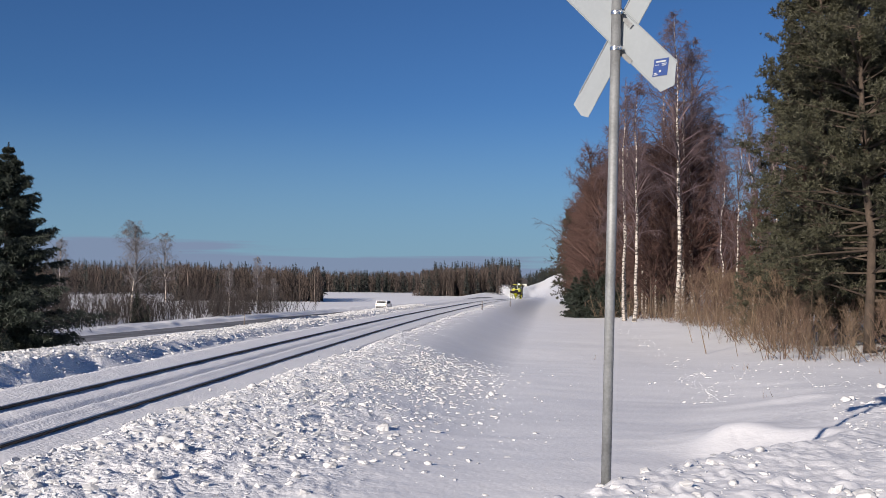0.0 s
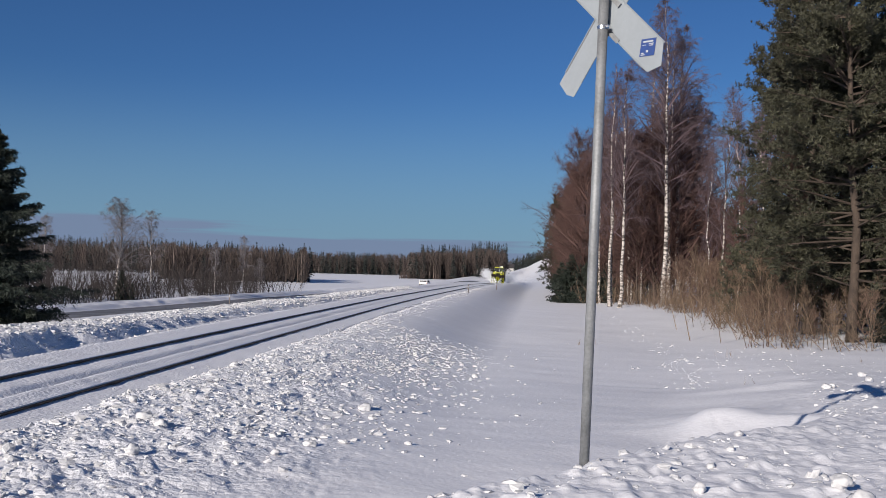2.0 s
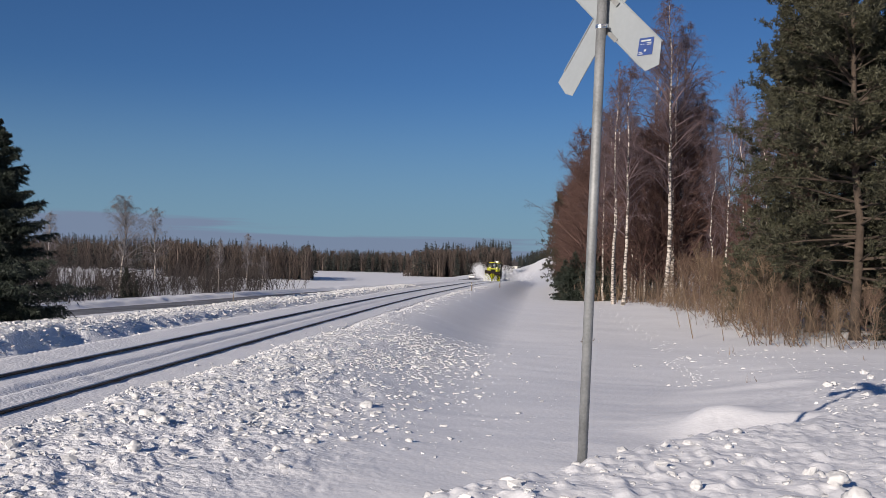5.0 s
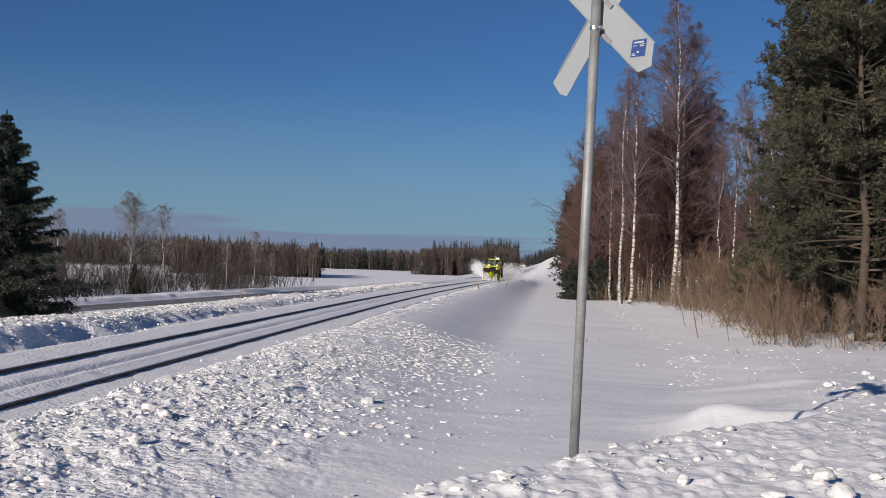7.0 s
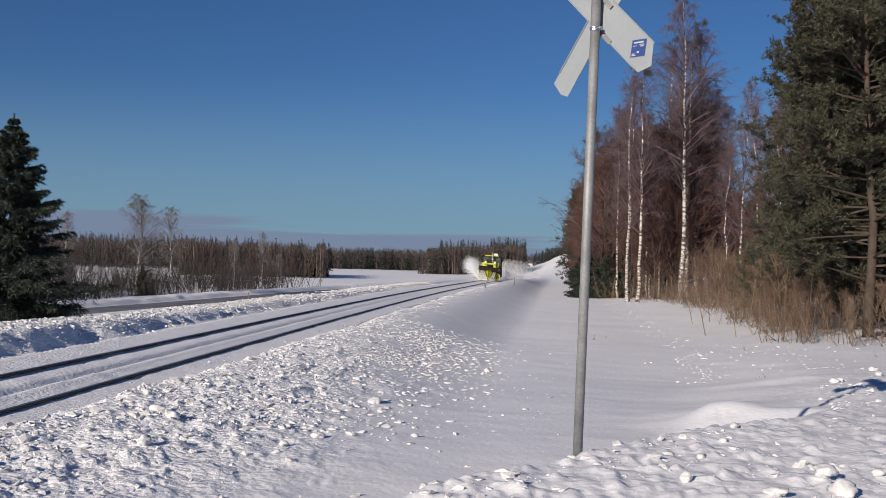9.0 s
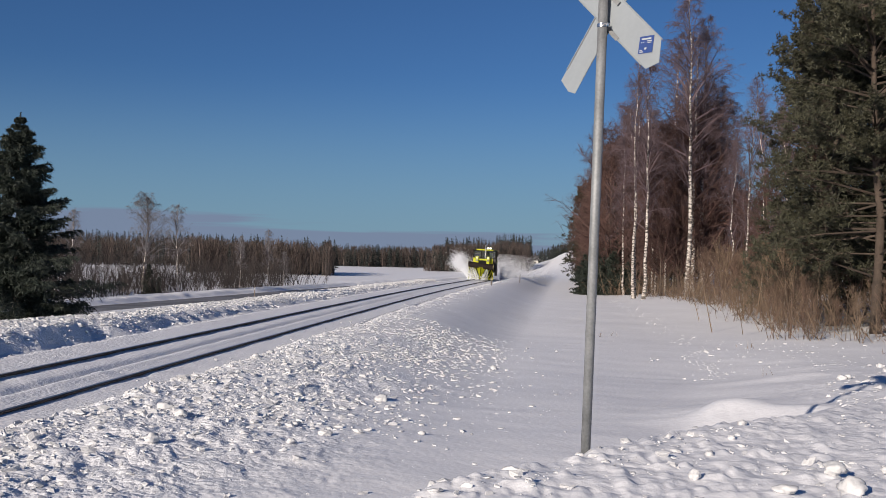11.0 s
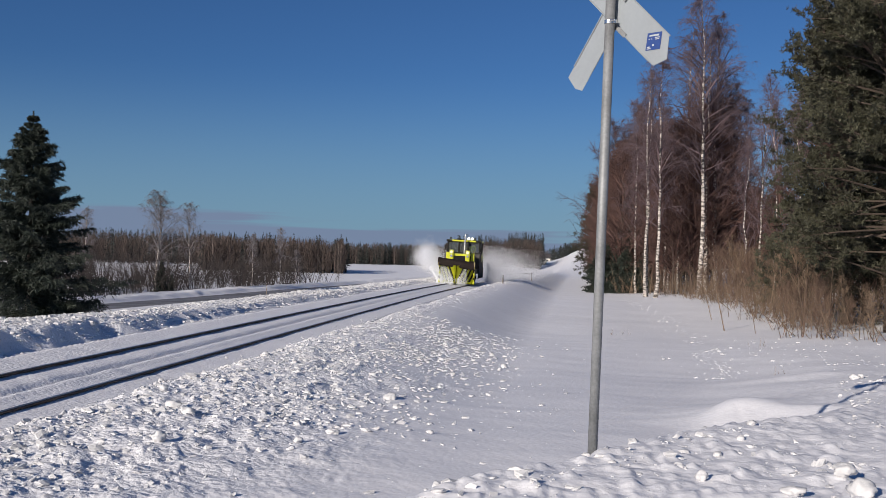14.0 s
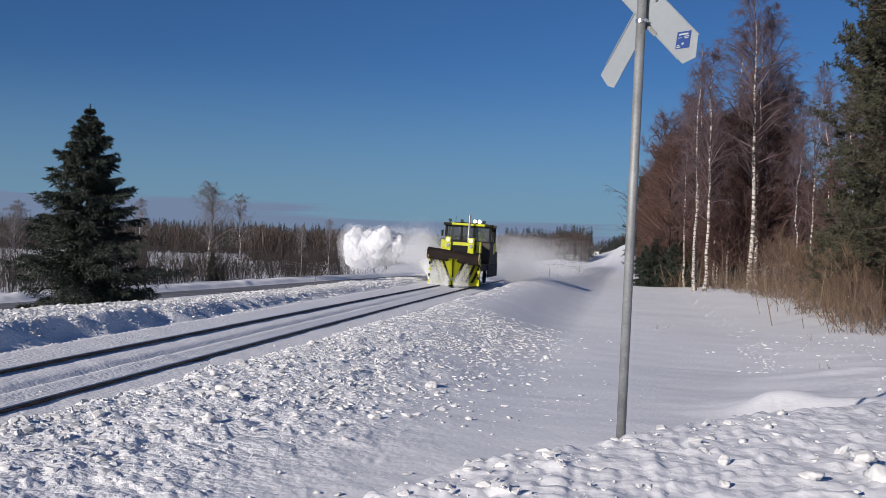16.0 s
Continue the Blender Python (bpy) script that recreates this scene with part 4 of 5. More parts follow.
def pine_tree(name, label, h, low, reach, limbs, tufts, leaf=0.16):
    tree = tagged(new(name), label, "tree")
    pts, rad = stem(h, 0.011 * h, 0.05)
    v, f = trunk_mesh(pts, rad)
    a = new("trunk", mesh_of("trunk", v, f, [BARK_PINE], smooth=True))
    n = limbs
    z = h * (low + (0.97 - low) * RNG.random(n))
    k = (z / h - low) / (1 - low)
    P = stem_at(pts, z)
    az = RNG.random(n) * 6.283
    el = 0.05 + 0.65 * k + RNG.normal(size=n) * 0.2
    D = np.stack([np.cos(az) * np.cos(el), np.sin(az) * np.cos(el), np.sin(el)], 1)
    L = reach * np.sqrt((1.02 - k).clip(0.08, 1)) * RNG.uniform(0.55, 1.1, n)
    sg = np.full(n, 0.05)
    v1, f1, _, _ = shoots(P, D, L, 0.012 + 0.012 * L, sg)
    q = np.repeat(np.arange(n), 8)
    sh = RNG.uniform(0.3, 1.0, len(q))
    P2 = along(P[q], D[q], L[q], sg[q], sh)
    D2 = unit(D[q] * 0.8 + RNG.normal(size=(len(q), 3)) * 0.55 + np.array([0, 0, 0.25]))
    L2 = L[q] * RNG.uniform(0.15, 0.35, len(q))
    v2, f2, _, t2 = shoots(P2, D2, L2, 0.006 + 0.006 * L2, np.zeros(len(q)))
    q2 = RNG.integers(0, len(q), tufts)
    c = along(P2[q2], D2[q2], L2[q2], np.zeros(tufts), RNG.uniform(0.3, 1.05, tufts)) + RNG.normal(size=(tufts, 3)) * 0.07
    m = 8
    w = np.repeat(np.arange(tufts), m)
    D3 = unit(RNG.normal(size=(len(w), 3)) + D2[q2][w] * 0.7 + np.array([0, 0, 0.25]))
    v3, f3 = blades(c[w], D3, RNG.uniform(0.6, 1.1, len(w)) * leaf, np.full(len(w), 0.115 * leaf))
    v, f = join([(v1, f1), (v2, f2)])
    b = new("branchwork", mesh_of("branchwork", v, f, [BARK_PINE]))
    c2 = new("crown", mesh_of("crown", v3, f3, [NEEDLE_PINE]))
    a.parent = b.parent = c2.parent = tree
    return tree


def shrub(name, label, h, stems, twigs, mat, spread=0.5, lean=0.22):
    """A clump of thin upright stems with fine side twigs: one mesh."""
    n = stems
    P = np.stack([RNG.normal(size=n) * spread, RNG.normal(size=n) * spread, np.full(n, -0.1)], 1)
    D = unit(np.stack([RNG.normal(size=n) * lean, RNG.normal(size=n) * lean, np.ones(n)], 1))
    L = h * RNG.uniform(0.45, 1.05, n)
    sg = np.zeros(n)
    v1, f1, _, _ = shoots(P, D, L, 0.008 + 0.0052 * L, sg)
    q = RNG.integers(0, n, twigs)
    sh = RNG.uniform(0.2, 1.0, twigs)
    P2 = along(P[q], D[q], L[q], sg[q], sh)
    D2 = unit(D[q] * 0.9 + RNG.normal(size=(twigs, 3)) * 0.55)
    L2 = L[q] * RNG.uniform(0.12, 0.32, twigs)
    v2, f2 = fine_shoots(P2, D2, L2, np.full(twigs, 0.0065), np.zeros(twigs))
    v, f = join([(v1, f1), (v2, f2)])
    me = mesh_of(name, v, f, [mat])
    return tagged(new(name, me), label, "shrub")


def put(ob, x, y, size=1.0, turn=None, first=False, sink=0.0):
    """A tree or shrub at its place, standing in the snow."""
    turn = RNG.random() * 360 if turn is None else turn
    m = pose(x, y, float(ground(np.array([x]), np.array([y]), False)[0]) - 0.08 - sink, 0, 0, turn) @ Matrix.Diagonal((size, size, size, 1))
    if first:
        ob.matrix_basis = m
        return ob
    return copy_thing(ob, m)


def at_bearing(deg, dist):
    return dist * math.sin(radians(deg)), dist * math.cos(radians(deg))


def scatter(kinds, places):
    """Each kind stands once itself, then in copies."""
    used = set()
    for i, (k, x, y, size) in enumerate(places):
        ob = kinds[k % len(kinds)]
        put(ob, x, y, size, first=ob.name not in used)
        used.add(ob.name)
    for ob in kinds:
        if ob.name not in used:
            put(ob, *places[0][1:3], first=True)


def wood_edge(y):
    return float(np.interp(y, [24, 30, 40, 55, 70, 82, 92, 120, 200, 300], [10.5, 8.0, 8.8, 9.6, 9.4, 7.0, 4.2, 4.4, 6.0, 8.5]))


# tall birches at the wood's edge
birches = [bare_tree("birch", "tall bare birch with white peeling bark at the wood's edge", 24, 0.20, 0.30, 4.3, 0.75, 90, 10500, BARK_BIRCH, TWIG_PURPLE, 0.30, 0.85),
           bare_tree("birch", "tall bare birch with white peeling bark at the wood's edge", 22, 0.18, 0.28, 3.9, 0.8, 84, 9500, BARK_BIRCH, TWIG_PURPLE, 0.28, 0.85, 0.12),
           bare_tree("birch", "twin-stemmed bare birch with white bark at the wood's edge", 23, 0.17, 0.32, 3.9, 0.8, 60, 6000, BARK_BIRCH, TWIG_PURPLE, 0.28, 0.85, 0.10, 2)]
b1 = [at_bearing(8.55, 76), at_bearing(8.95, 79), at_bearing(5.55, 76), at_bearing(6.05, 73), at_bearing(7.25, 80), at_bearing(9.5, 80), at_bearing(4.95, 86), at_bearing(6.7, 84), at_bearing(7.9, 88), at_bearing(10.2, 86), at_bearing(9.3, 95), at_bearing(5.2, 92), at_bearing(6.3, 98), at_bearing(11.0, 90), at_bearing(4.4, 104), at_bearing(8.3, 97), at_bearing(10.6, 100), at_bearing(7.4, 104)]
scatter(birches, [((0, 1, 2, 1, 1, 0, 1, 2, 0, 1, 2, 0, 1, 0, 2, 1, 0, 2)[i], x, y, (1.0, 0.98, 0.82, 0.84, 0.6, 0.95, 0.66, 0.8, 0.98, 0.86, 1.0, 0.74, 0.86, 0.74, 0.66, 0.98, 0.86, 0.9)[i]) for i, (x, y) in enumerate(b1)])
slim = [bare_tree("slim_birch", "slim bare tree with fine open twigs against the sky", 13.5, 0.075, 0.22, 2.9, 0.95, 46, 3600, BARK_BIRCH, TWIG_PURPLE, 0.06, 0.7, 0.09),
        bare_tree("slim_birch", "slim bare tree with fine open twigs against the sky", 11, 0.06, 0.18, 2.5, 0.95, 40, 3000, BARK_BIRCH, TWIG_PURPLE, 0.06, 0.7, 0.10)]
scatter(slim, [(0, *at_bearing(12.0, 60), 1.0), (1, *at_bearing(12.9, 52), 1.0), (0, *at_bearing(13.4, 63), 0.9), (1, *at_bearing(11.2, 66), 1.05), (1, *at_bearing(14.2, 46), 0.9)])

# dense reddish young growth behind and between
young = [bare_tree("alder", "slender leafless tree with dense reddish twigs", 11, 0.06, 0.10, 3.5, 0.75, 56, 3800, BARK_DARK, TWIG_RED, 0.02, 1.1, 0.06),
         bare_tree("alder", "slender leafless tree with dense reddish twigs", 9, 0.05, 0.06, 3.2, 0.8, 54, 3600, BARK_DARK, TWIG_RED, 0.02, 1.1, 0.06),
         bare_tree("alder", "slender leafless tree with dense reddish twigs", 13, 0.07, 0.12, 3.8, 0.75, 58, 4000, BARK_DARK, TWIG_RED, 0.04, 1.1, 0.07)]
places = []
for i in range(165):
    y = 79 + 110 * RNG.random() ** 1.5
    x = wood_edge(y) + 1.0 + abs(RNG.normal()) * 5.5 + RNG.random() * 2
    far = (x - wood_edge(y))
    places.append((i, x, y, RNG.uniform(0.7, 1.05) * (1.0 + min(0.3, 0.05 * far)) * (0.5 if x > 0.182 * y else 1.0) * (1.08 if x < 0.09 * y + 1.0 else 1.0)))
for i in range(22):
    y = 42 + 18 * RNG.random()
    x = wood_edge(y) + 2.0 + RNG.random() * 14
    places.append((i + 1, x, y, RNG.uniform(0.4, 0.62)))
for i in range(55):
    y = 96 + 170 * RNG.random() ** 1.3
    places.append((i, wood_edge(y) + 2.6 + 7 * RNG.random(), y, RNG.uniform(0.85, 1.15)))
scatter(young, places)

# spruces and pines in the wood
spruces = [spruce_tree("wood_spruce", "dark green spruce standing in the wood", 15, 2.8, 26, 9, None, 2.2), spruce_tree("wood_spruce", "dark green spruce standing in the wood", 12, 2.5, 22, 9, None, 2.2)]
sp = []
for i in range(34):
    y = 90 + 130 * RNG.random()
    sp.append((i, wood_edge(y) + 1.2 + 9 * RNG.random(), y, RNG.uniform(0.7, 1.15)))
for i in range(14):
    y = 50 + 40 * RNG.random()
    sp.append((i, wood_edge(y) + 13 + 14 * RNG.random(), y, RNG.uniform(0.6, 1.0)))
scatter(spruces, sp)
bush = spruce_tree("young_spruce", "low dark young spruce at the wood's edge", 4.6, 2.5, 13, 20, None, 2.4)
scatter([bush], [(0, 5.0, 88.5, 1.0), (0, 6.6, 87.0, 0.9), (0, 4.3, 93.0, 0.85), (0, 8.0, 86, 0.75), (0, 12.8, 34.5, 0.32), (0, 14.0, 36, 0.42)])

pines = [pine_tree("pine", "tall dark green pine with rusty bark", 17, 0.16, 3.6, 180, 22000), pine_tree("pine", "tall dark green pine with rusty bark", 15, 0.11, 3.4, 170, 21000)]
scatter(pines, [(0, *at_bearing(16.6, 41), 1.0), (1, *at_bearing(18.9, 36), 1.1), (0, *at_bearing(15.6, 54), 0.95), (1, *at_bearing(21.6, 39), 1.05), (1, *at_bearing(17.6, 50), 1.15), (0, *at_bearing(25, 43), 1.0), (0, *at_bearing(19.4, 47), 1.1), (1, *at_bearing(2.25, 165), 1.0), (0, *at_bearing(3.0, 155), 1.0)])
low_pines = [pine_tree("young_pine", "bushy young pine among bare shrubs", 6.2, 0.12, 2.2, 70, 3600, 0.15)]
scatter(low_pines, [(0, *at_bearing(13.4, 48), 0.9), (0, *at_bearing(15.3, 44), 1.0), (0, *at_bearing(17.4, 42), 1.0), (0, *at_bearing(20.2, 41), 0.95), (0, *at_bearing(23, 36), 1.0)])

# shrubs along the wood's foot
shrubs = [shrub("bare_shrub", "tangle of thin leafless tan stems in snow", 3.2, 11, 210, TWIG_TAN, 0.7, 0.45), shrub("bare_shrub", "tangle of thin leafless tan stems in snow", 2.0, 11, 170, TWIG_TAN, 0.7, 0.65), shrub("bare_shrub", "tangle of thin leafless brown stems in snow", 4.2, 9, 240, TWIG_BROWN, 0.6, 0.32)]
sh_places = []
for i in range(34):
    y = 28.5 + 16 * RNG.random()
    sh_places.append((i, wood_edge(y) - 0.5 + abs(RNG.normal()) * 3.0, y, RNG.uniform(0.45, 0.95)))
for i in range(80):
    y = 44 + 48 * RNG.random()
    sh_places.append((i, wood_edge(y) + 0.2 + abs(RNG.normal()) * 2.2, y, RNG.uniform(0.5, 1.0)))
scatter(shrubs, sh_places)
saplings = [bare_tree("sapling", "crooked young tree with sunlit pale stems in the thicket", 6.0, 0.045, 0.12, 2.0, 0.85, 22, 330, BARK_SAPLING, TWIG_TAN, 0.0, 1.0, 0.09, 2),
            bare_tree("sapling", "crooked young tree with sunlit pale stems in the thicket", 4.6, 0.038, 0.10, 1.7, 0.8, 18, 260, BARK_SAPLING, TWIG_BROWN, 0.0, 1.0, 0.10, 3)]
sap = []
for i in range(22):
    y = 29.5 + 15 * RNG.random()
    sap.append((i, wood_edge(y) + 0.2 + abs(RNG.normal()) * 3.2, y, RNG.uniform(0.4, 0.72)))
for i in range(40):
    y = 44 + 44 * RNG.random() ** 1.3
    sap.append((i, wood_edge(y) + 0.6 + abs(RNG.normal()) * 3.0, y, RNG.uniform(0.7, 1.3)))
scatter(saplings, sap)
sprig = shrub("sprig", "few bare twigs sticking out of the snow", 0.5, 4, 5, TWIG_TAN, 0.12)
tagged(sprig, kind="stuff")
scatter([sprig], [(0, 4.5, 18.4, 0.9), (0, 2.1, 33, 1.2), (0, 2.6, 33.5, 1.1), (0, 8.4, 23.6, 0.9), (0, 5.9, 27, 1.4)])

# across the railway: the big spruce, birches and thickets beyond the road
lone = spruce_tree("spruce", "lone broad spruce with drooping branches beside the railway", 8.5, 4.3, 28, 58, None, 1.6)
put(lone, -20.3, 34.8, 1.0, 40, first=True, sink=0.0)
left_birch = [bare_tree("roadside_birch", "leafless birch with pale trunk beyond the road", 10.4, 0.12, 0.24, 3.7, 0.90, 62, 9000, BARK_BIRCH, TWIG_PALE, 0.30, 0.75, 0.07), bare_tree("roadside_birch", "slim leafless birch beyond the road", 9.6, 0.085, 0.32, 2.4, 0.9, 44, 4200, BARK_BIRCH, TWIG_PALE, 0.30, 0.75, 0.05)]
scatter(left_birch, [(0, *at_bearing(-23.6, 93), 0.90), (1, *at_bearing(-21.6, 92), 0.86), (1, *at_bearing(-27.4, 96), 0.98), (1, *at_bearing(-18.1, 105), 0.70), (1, *at_bearing(-16.5, 108), 0.78), (1, *at_bearing(-31.5, 90), 0.85), (0, *at_bearing(-34, 92), 0.75), (1, *at_bearing(-15.6, 112), 0.5)])
scatter([spruce_tree("roadside_spruce", "small dark spruce under the birches", 3.0, 0.9, 12, 12, None, 2.0)], [(0, *at_bearing(-23.3, 90), 0.95), (0, *at_bearing(-22.7, 92), 0.6)])
thicket = [shrub("roadside_thicket", "grey-brown leafless thicket beyond the road", 4.2, 13, 460, TWIG_GREY, 1.3, 0.30), shrub("roadside_thicket", "grey-brown leafless thicket beyond the road", 3.2, 15, 440, TWIG_GREY, 1.4, 0.42)]
for ob in thicket:
    tagged(ob, group="thickets along the road", kind="stuff")
th = []
for i in range(150):
    y = 44 + 84 * RNG.random()
    x = float(road_x(np.array([y]))[0]) - 6.5 - 16 * RNG.random() ** 1.2
    th.append((i, x, y, RNG.uniform(0.7, 1.25)))
scatter(thicket, th)


# ---- far woods ----
def far_wood(name, label, zones):
    """Woods on the skyline: conifers, bare crowns and pale trunks."""
    green, brown, pale = [], [], []
    for b0, b1, d0, d1, count, tall, share in zones:
        for i in range(count):
            x, y = at_bearing(RNG.uniform(b0, b1), RNG.uniform(d0, d1))
            z = float(ground(np.array([x]), np.array([y]), False)[0]) - 0.3
            h = tall * RNG.uniform(0.68, 1.1)
            o = np.array([x, y, z])
            if RNG.random() < share:
                n = 130
                k = RNG.random(n) ** 0.7
                az = RNG.random(n) * 6.283
                rr = 0.14 * h * (1 - k) ** 0.9
                P = o + np.stack([np.cos(az) * rr * 0.2, np.sin(az) * rr * 0.2, k * h], 1)
                D = np.stack([np.cos(az), np.sin(az), np.full(n, -0.25)], 1)
                green.append(blades(P, D, rr + 0.25, 0.10 + 0.10 * rr))
                green.append(blades(o[None] + [[0, 0, 0]], np.array([[0, 0, 1.0]]), np.array([h * 1.03]), np.array([0.12])))
            else:
                n = 90
                k = 0.05 + 0.85 * RNG.random(n)
                az = RNG.random(n) * 6.283
                out = 0.13 * h * np.sin(np.pi * k.clip(0.05, 0.95)) * np.sqrt(RNG.random(n))
                P = o + np.stack([np.cos(az) * out, np.sin(az) * out, k * h], 1)
                D = np.stack([np.cos(az) * 0.35, np.sin(az) * 0.35, np.ones(n)], 1)
                brown.append(blades(P, D, h * RNG.uniform(0.08, 0.18, n), np.full(n, 0.03 + d0 * 0.0001)))
                target = pale if RNG.random() < 0.22 else brown
                target.append(blades(o[None], np.array([[RNG.normal() * 0.02, 0, 1.0]]), np.array([h]), np.array([0.14])))
    for part_name, group, mat in (("conifers", green, NEEDLE_FAR), ("bare_crowns", brown, WOOD_FAR), ("pale_trunks", pale, TRUNK_FAR)):
        if group:
            v, f = join(group)
            ob = new(name + "_" + part_name, mesh_of(part_name, v, f, [mat]))
            tagged(ob, label[part_name], "forest", kind="stuff")


far_wood("far_wood", {"conifers": "dark conifers on the skyline beyond snowy fields", "bare_crowns": "brown leafless woods beyond snowy fields", "pale_trunks": "pale birch trunks in the far woods"}, [
    (-21.2, -12.6, 225, 262, 620, 8.4, 0.06), (-21.2, -12.6, 240, 268, 60, 9.6, 1.0), (-38, -19.5, 330, 420, 900, 11.0, 0.12), (-38, -17.0, 430, 480, 640, 13.6, 0.95),
    (-13.4, -4.6, 450, 540, 950, 10.5, 0.40), (-7.2, -5.6, 330, 345, 40, 3.0, 0.0), (-6.6, -0.9, 335, 385, 620, 10.4, 0.15), (-5.9, -0.7, 386, 405, 220, 13.4, 0.95), (-1.0, 4.5, 520, 600, 300, 8.0, 0.85)])


# ---- small things ----
def build_stake(x, y, h, white=False):
    st = tagged(new("marker_stake"), "thin marker stake standing in the snow bank", "stake", "marker stakes")
    st.location = (x, y, height(x, y) - 0.1)
    bm2 = bmesh.new()
    rod(bm2, (0, 0, 0), (0.01, 0, h), 0.045, 0.04, 8)
    part("pole", bm2, STAKE, st)
    bm2 = bmesh.new()
    rod(bm2, (0.008, 0, h * 0.72), (0.0095, 0, h * 0.86), 0.048, 0.047, 8)
    part("reflector_band", bm2, WHITE, st)
    return st


build_stake(-3.75, 72.0, 0.75)
build_stake(-2.2, 98.0, 0.95)
build_stake(-22.0, 71.0, 1.0)


def build_house(x, y):
    h = tagged(new("house"), "small pale house with a dark roof on the far rise", "house")
    h.location = (x, y, height(x, y) - 0.3)
    bm2 = bmesh.new()
    box(bm2, -4, 4, -3, 3, 0, 3.2)
    part("wall", bm2, PLASTER, h)
    bm2 = bmesh.new()
    extrude(bm2, [(-3.5, 3.1), (3.5, 3.1), (0, 5.4)], 'x', -4.4, 4.4)
    roof = part("roof", bm2, ROOF, h)
    bm2 = bmesh.new()
    box(bm2, 0.6, 1.3, -0.4, 0.3, 4.6, 6.1)
    part("chimney", bm2, BARK_DARK, roof)
    for xx in (-2.4, 0, 2.4):
        bm2 = bmesh.new()
        box(bm2, xx - .5, xx + .5, -3.06, -3.0, 1.1, 2.3)
        part("window", bm2, BLACK, h)
    return h


build_house(-6.5, 505.0)


# ---- broken snow ----
def chunk_field(name, label, x, y, size, sink=0.15):
    v0, f0 = ico()
    n = len(x)
    z = ground(x, y)
    m = np.linalg.qr(RNG.normal(size=(n, 3, 3)))[0]
    stretch = RNG.uniform(0.4, 1.35, (n, 1, 3))
    lump = 1 + RNG.normal(size=(n, len(v0), 1)) * 0.3
    v = np.einsum("nij,nkj->nki", m, v0[None] * lump * stretch) * size[:, None, None]
    v[:, :, 2] *= 0.55
    v += np.stack([x, y, z + size * (0.25 - sink)], 1)[:, None, :]
    f = (np.arange(n)[:, None, None] * len(v0) + f0[None]).reshape(-1, 3)
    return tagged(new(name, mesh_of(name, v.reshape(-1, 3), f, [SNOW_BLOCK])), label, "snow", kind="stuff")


def clumped(x, y, scale, cut, seed):
    keep = hash_noise(x * scale, y * scale, seed) * 0.6 + RNG.normal(size=len(x)) * 0.35 > cut
    return x[keep], y[keep]


def strewn(n, u_mid, u_wide, y0, y1, bias, one_side=False):
    """Places along the track that thin out sideways."""
    y = y0 + (y1 - y0) * RNG.random(n) ** bias
    q = RNG.normal(size=n)
    return track_x(y) + u_mid + u_wide * (np.abs(q) if one_side else q), y


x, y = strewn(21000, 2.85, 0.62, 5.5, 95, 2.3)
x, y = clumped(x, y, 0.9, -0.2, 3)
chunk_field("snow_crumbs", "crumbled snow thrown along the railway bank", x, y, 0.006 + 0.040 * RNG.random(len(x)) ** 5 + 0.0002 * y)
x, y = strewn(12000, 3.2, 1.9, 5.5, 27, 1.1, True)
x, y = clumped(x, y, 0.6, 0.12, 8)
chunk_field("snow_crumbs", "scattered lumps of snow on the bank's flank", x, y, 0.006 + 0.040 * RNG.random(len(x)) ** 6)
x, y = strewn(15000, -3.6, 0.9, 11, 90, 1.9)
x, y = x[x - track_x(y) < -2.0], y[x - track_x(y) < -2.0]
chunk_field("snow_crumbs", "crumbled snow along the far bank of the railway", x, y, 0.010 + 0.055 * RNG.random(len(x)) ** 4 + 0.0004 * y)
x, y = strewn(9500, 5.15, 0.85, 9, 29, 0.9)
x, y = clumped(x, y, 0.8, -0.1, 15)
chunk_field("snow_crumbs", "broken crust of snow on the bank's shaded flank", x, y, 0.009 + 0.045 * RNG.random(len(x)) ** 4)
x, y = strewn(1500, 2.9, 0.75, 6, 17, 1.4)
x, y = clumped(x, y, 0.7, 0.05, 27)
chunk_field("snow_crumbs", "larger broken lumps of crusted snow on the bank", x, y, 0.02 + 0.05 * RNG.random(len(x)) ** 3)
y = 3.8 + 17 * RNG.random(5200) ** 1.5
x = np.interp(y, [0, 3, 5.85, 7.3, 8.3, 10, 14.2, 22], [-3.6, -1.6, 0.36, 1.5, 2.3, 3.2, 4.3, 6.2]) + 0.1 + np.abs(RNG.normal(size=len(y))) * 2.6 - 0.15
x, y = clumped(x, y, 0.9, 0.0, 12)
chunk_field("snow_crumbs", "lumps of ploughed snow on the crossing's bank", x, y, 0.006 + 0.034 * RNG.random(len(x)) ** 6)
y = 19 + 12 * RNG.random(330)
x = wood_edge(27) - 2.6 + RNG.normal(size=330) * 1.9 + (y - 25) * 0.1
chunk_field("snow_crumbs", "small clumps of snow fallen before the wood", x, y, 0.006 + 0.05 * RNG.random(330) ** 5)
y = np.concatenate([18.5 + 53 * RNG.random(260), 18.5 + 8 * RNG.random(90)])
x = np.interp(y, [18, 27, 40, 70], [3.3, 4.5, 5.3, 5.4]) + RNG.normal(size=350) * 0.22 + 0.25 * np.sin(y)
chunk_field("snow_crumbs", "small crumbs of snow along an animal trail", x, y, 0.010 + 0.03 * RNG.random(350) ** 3)

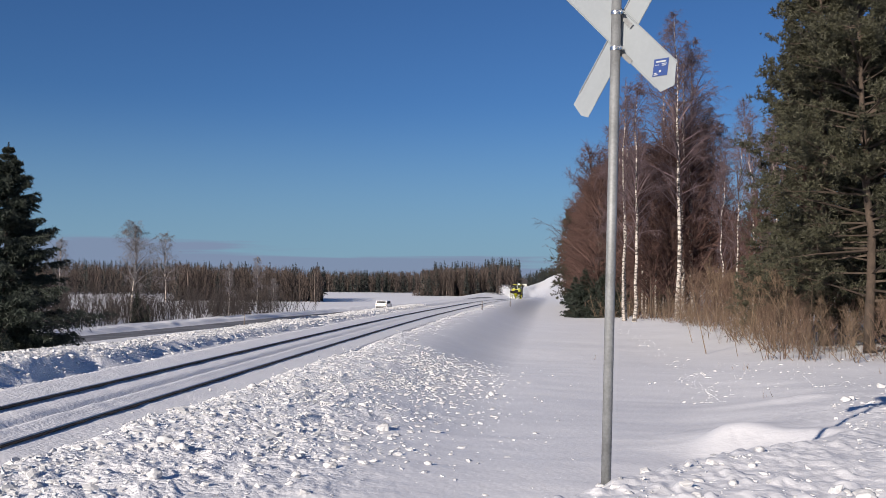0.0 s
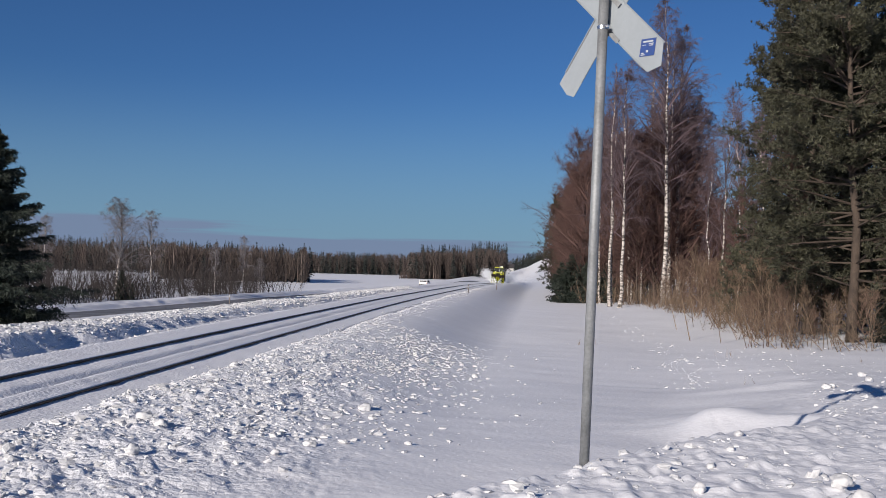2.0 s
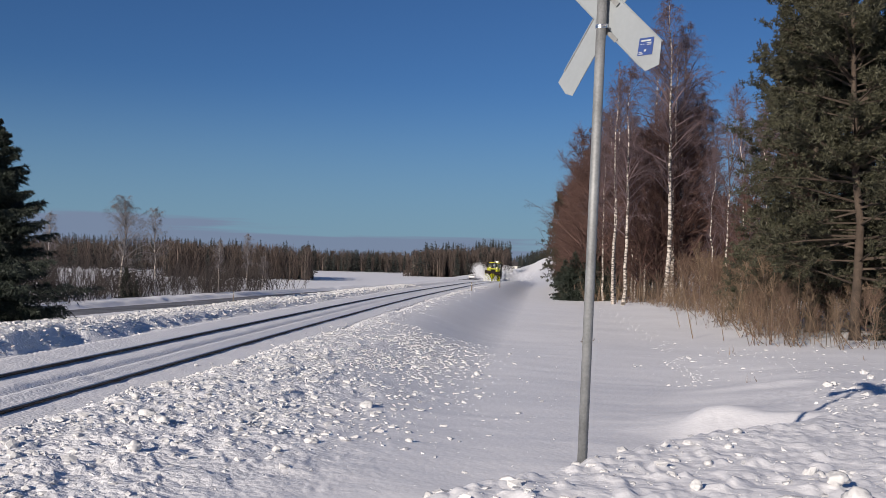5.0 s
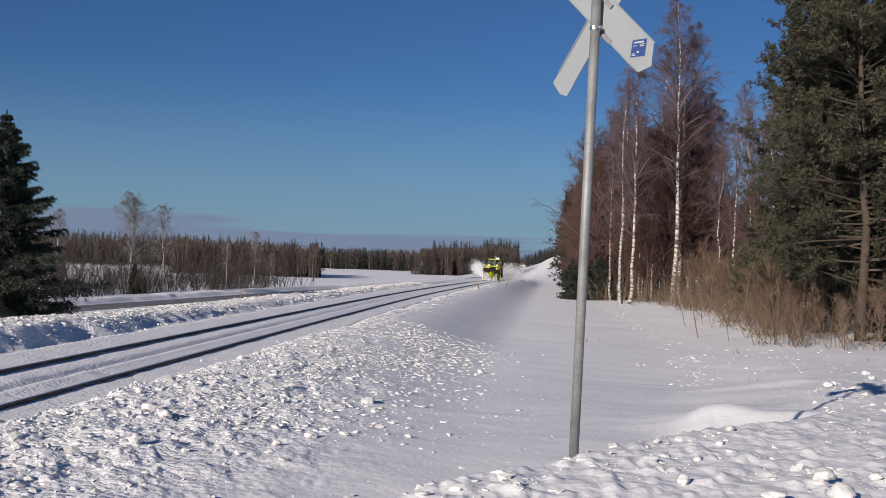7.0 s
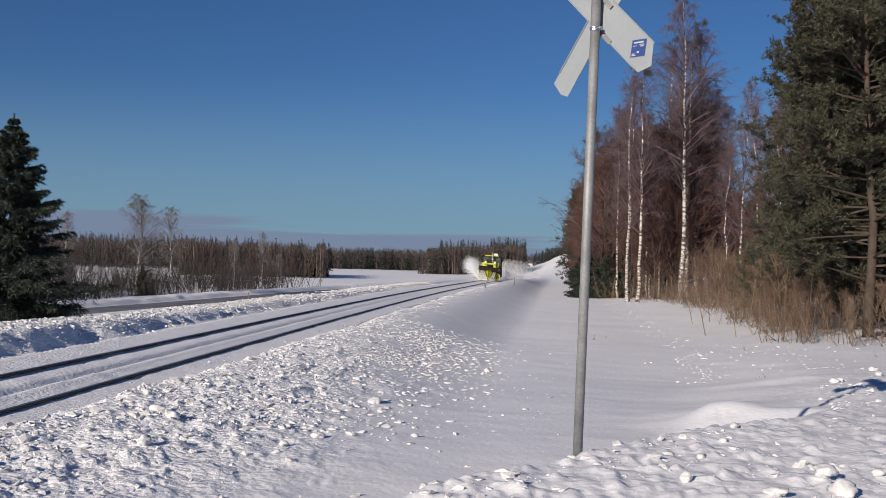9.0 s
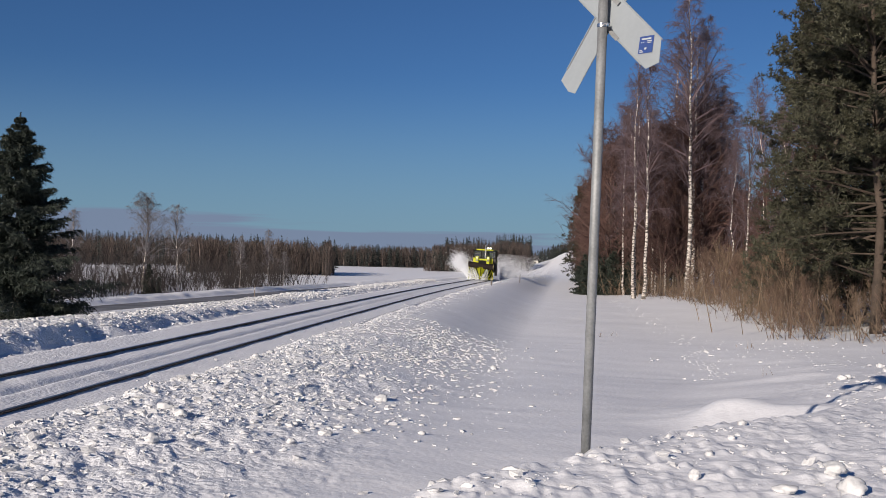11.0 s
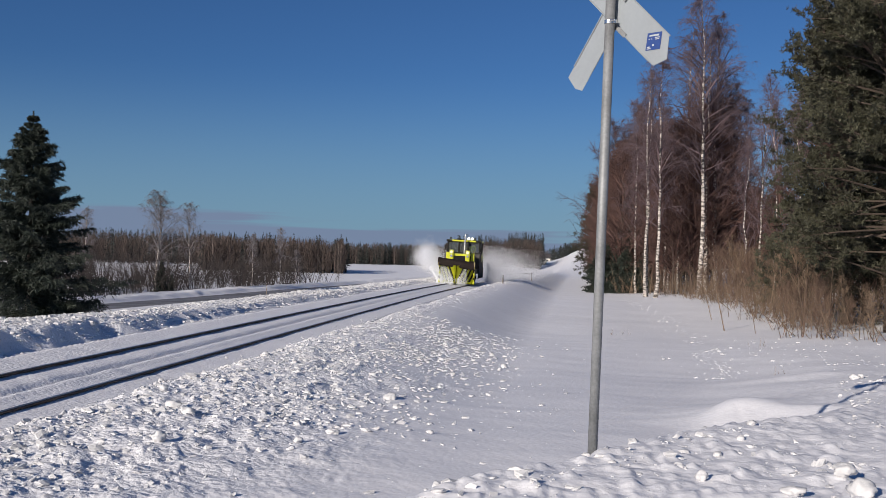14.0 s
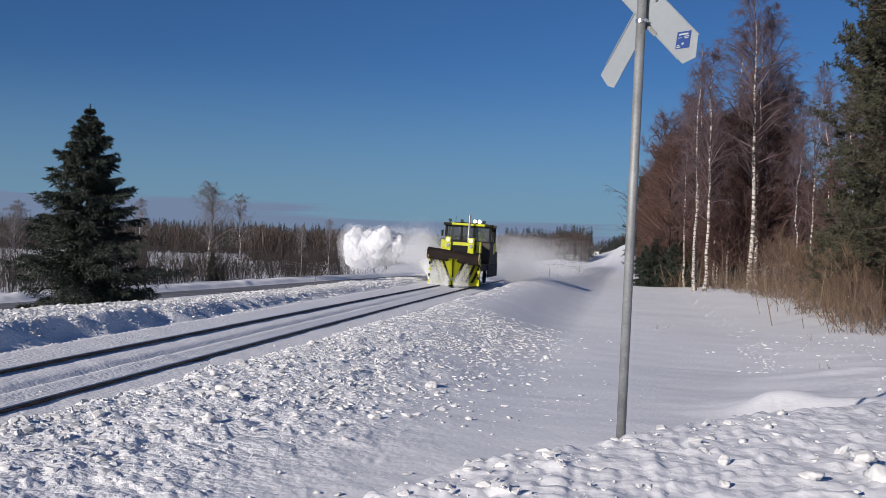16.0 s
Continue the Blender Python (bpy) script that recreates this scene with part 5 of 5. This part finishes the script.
# the largest blocks, one by one
def snow_block(x, y, size):
    v0, f0 = ico(3)
    o = RNG.random(3) * 9
    bulge = np.array([noise.noise(Vector(q * 1.3 + o)) * 0.45 + noise.noise(Vector(q * 3.3 + o)) * 0.2 for q in v0])[:, None]
    v = v0 * (1 + bulge) * RNG.uniform(0.6, 1.0, (1, 3)) * np.array([[1.15, 1.15, 0.75]]) * size * 0.85
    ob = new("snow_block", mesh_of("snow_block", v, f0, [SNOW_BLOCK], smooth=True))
    ob.location = (x, y, height(x, y) + size * 0.3)
    return tagged(ob, "hard white block of ploughed snow", "snow block", "blocks of ploughed snow")


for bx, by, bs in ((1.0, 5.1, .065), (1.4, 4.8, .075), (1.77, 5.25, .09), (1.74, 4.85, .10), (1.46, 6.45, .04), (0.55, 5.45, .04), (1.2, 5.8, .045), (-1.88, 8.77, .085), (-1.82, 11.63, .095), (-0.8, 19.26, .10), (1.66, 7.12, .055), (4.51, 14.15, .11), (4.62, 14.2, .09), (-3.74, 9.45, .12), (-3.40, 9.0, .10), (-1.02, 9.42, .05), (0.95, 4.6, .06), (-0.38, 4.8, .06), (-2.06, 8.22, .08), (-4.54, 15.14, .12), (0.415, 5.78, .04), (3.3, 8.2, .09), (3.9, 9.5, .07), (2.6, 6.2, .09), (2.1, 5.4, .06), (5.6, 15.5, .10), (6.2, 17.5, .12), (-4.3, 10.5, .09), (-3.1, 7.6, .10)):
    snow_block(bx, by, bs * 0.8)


# ---- what moves ----
def plough_pose(t, lag=0.0):
    y = 238 - 11.66 * t + lag
    head = -0.00521 + 2 * 7.8e-5 * y
    return pose(float(track_x(y)) - 0.08, y, float(rail_z(y)), 0, 0.45 * math.degrees(CANT), -math.degrees(head))


def car_pose(t):
    y = 143 + 26.5 * t
    x, z = float(road_x(y)) + 1.4, float(road_z(y)) + 0.05
    turn = math.atan2(float(road_x(y + 4) - road_x(y - 4)), 8)
    return pose(x, y, z, 0, 0, -math.degrees(turn))


def motions():
    half = [t / 2 for t in range(33)]
    walk(plough, [(t, plough_pose(t)) for t in half])
    for ob, sway in ((plume, 0.10), (cloud, 0.25), (curl, 0.02)):
        walk(ob, [(t, plough_pose(t) @ pose(sway * math.sin(2.1 * t), 0, 0.4 * sway * math.sin(3.3 * t), 0, 4 * sway * math.sin(2.7 * t), 0)) for t in half])
    # the jet bursts out of the bank when the plough reaches the deep snow
    burst = sorted(set(half + [15.2, 15.4, 15.6, 15.8]))
    out = [(t, min(1.0, max(0.0, (t - 15.1) / 0.9))) for t in burst]
    walk(jet, [(t, plough_pose(t) @ pose(3.0 * (1 - k), 2.5 * (1 - k), -4.2 * max(0.0, 1 - 2.2 * k), 0, 0, -25 * (1 - k))) for t, k in out])
    walk(car, [(t, car_pose(t)) for t in half])


motions()
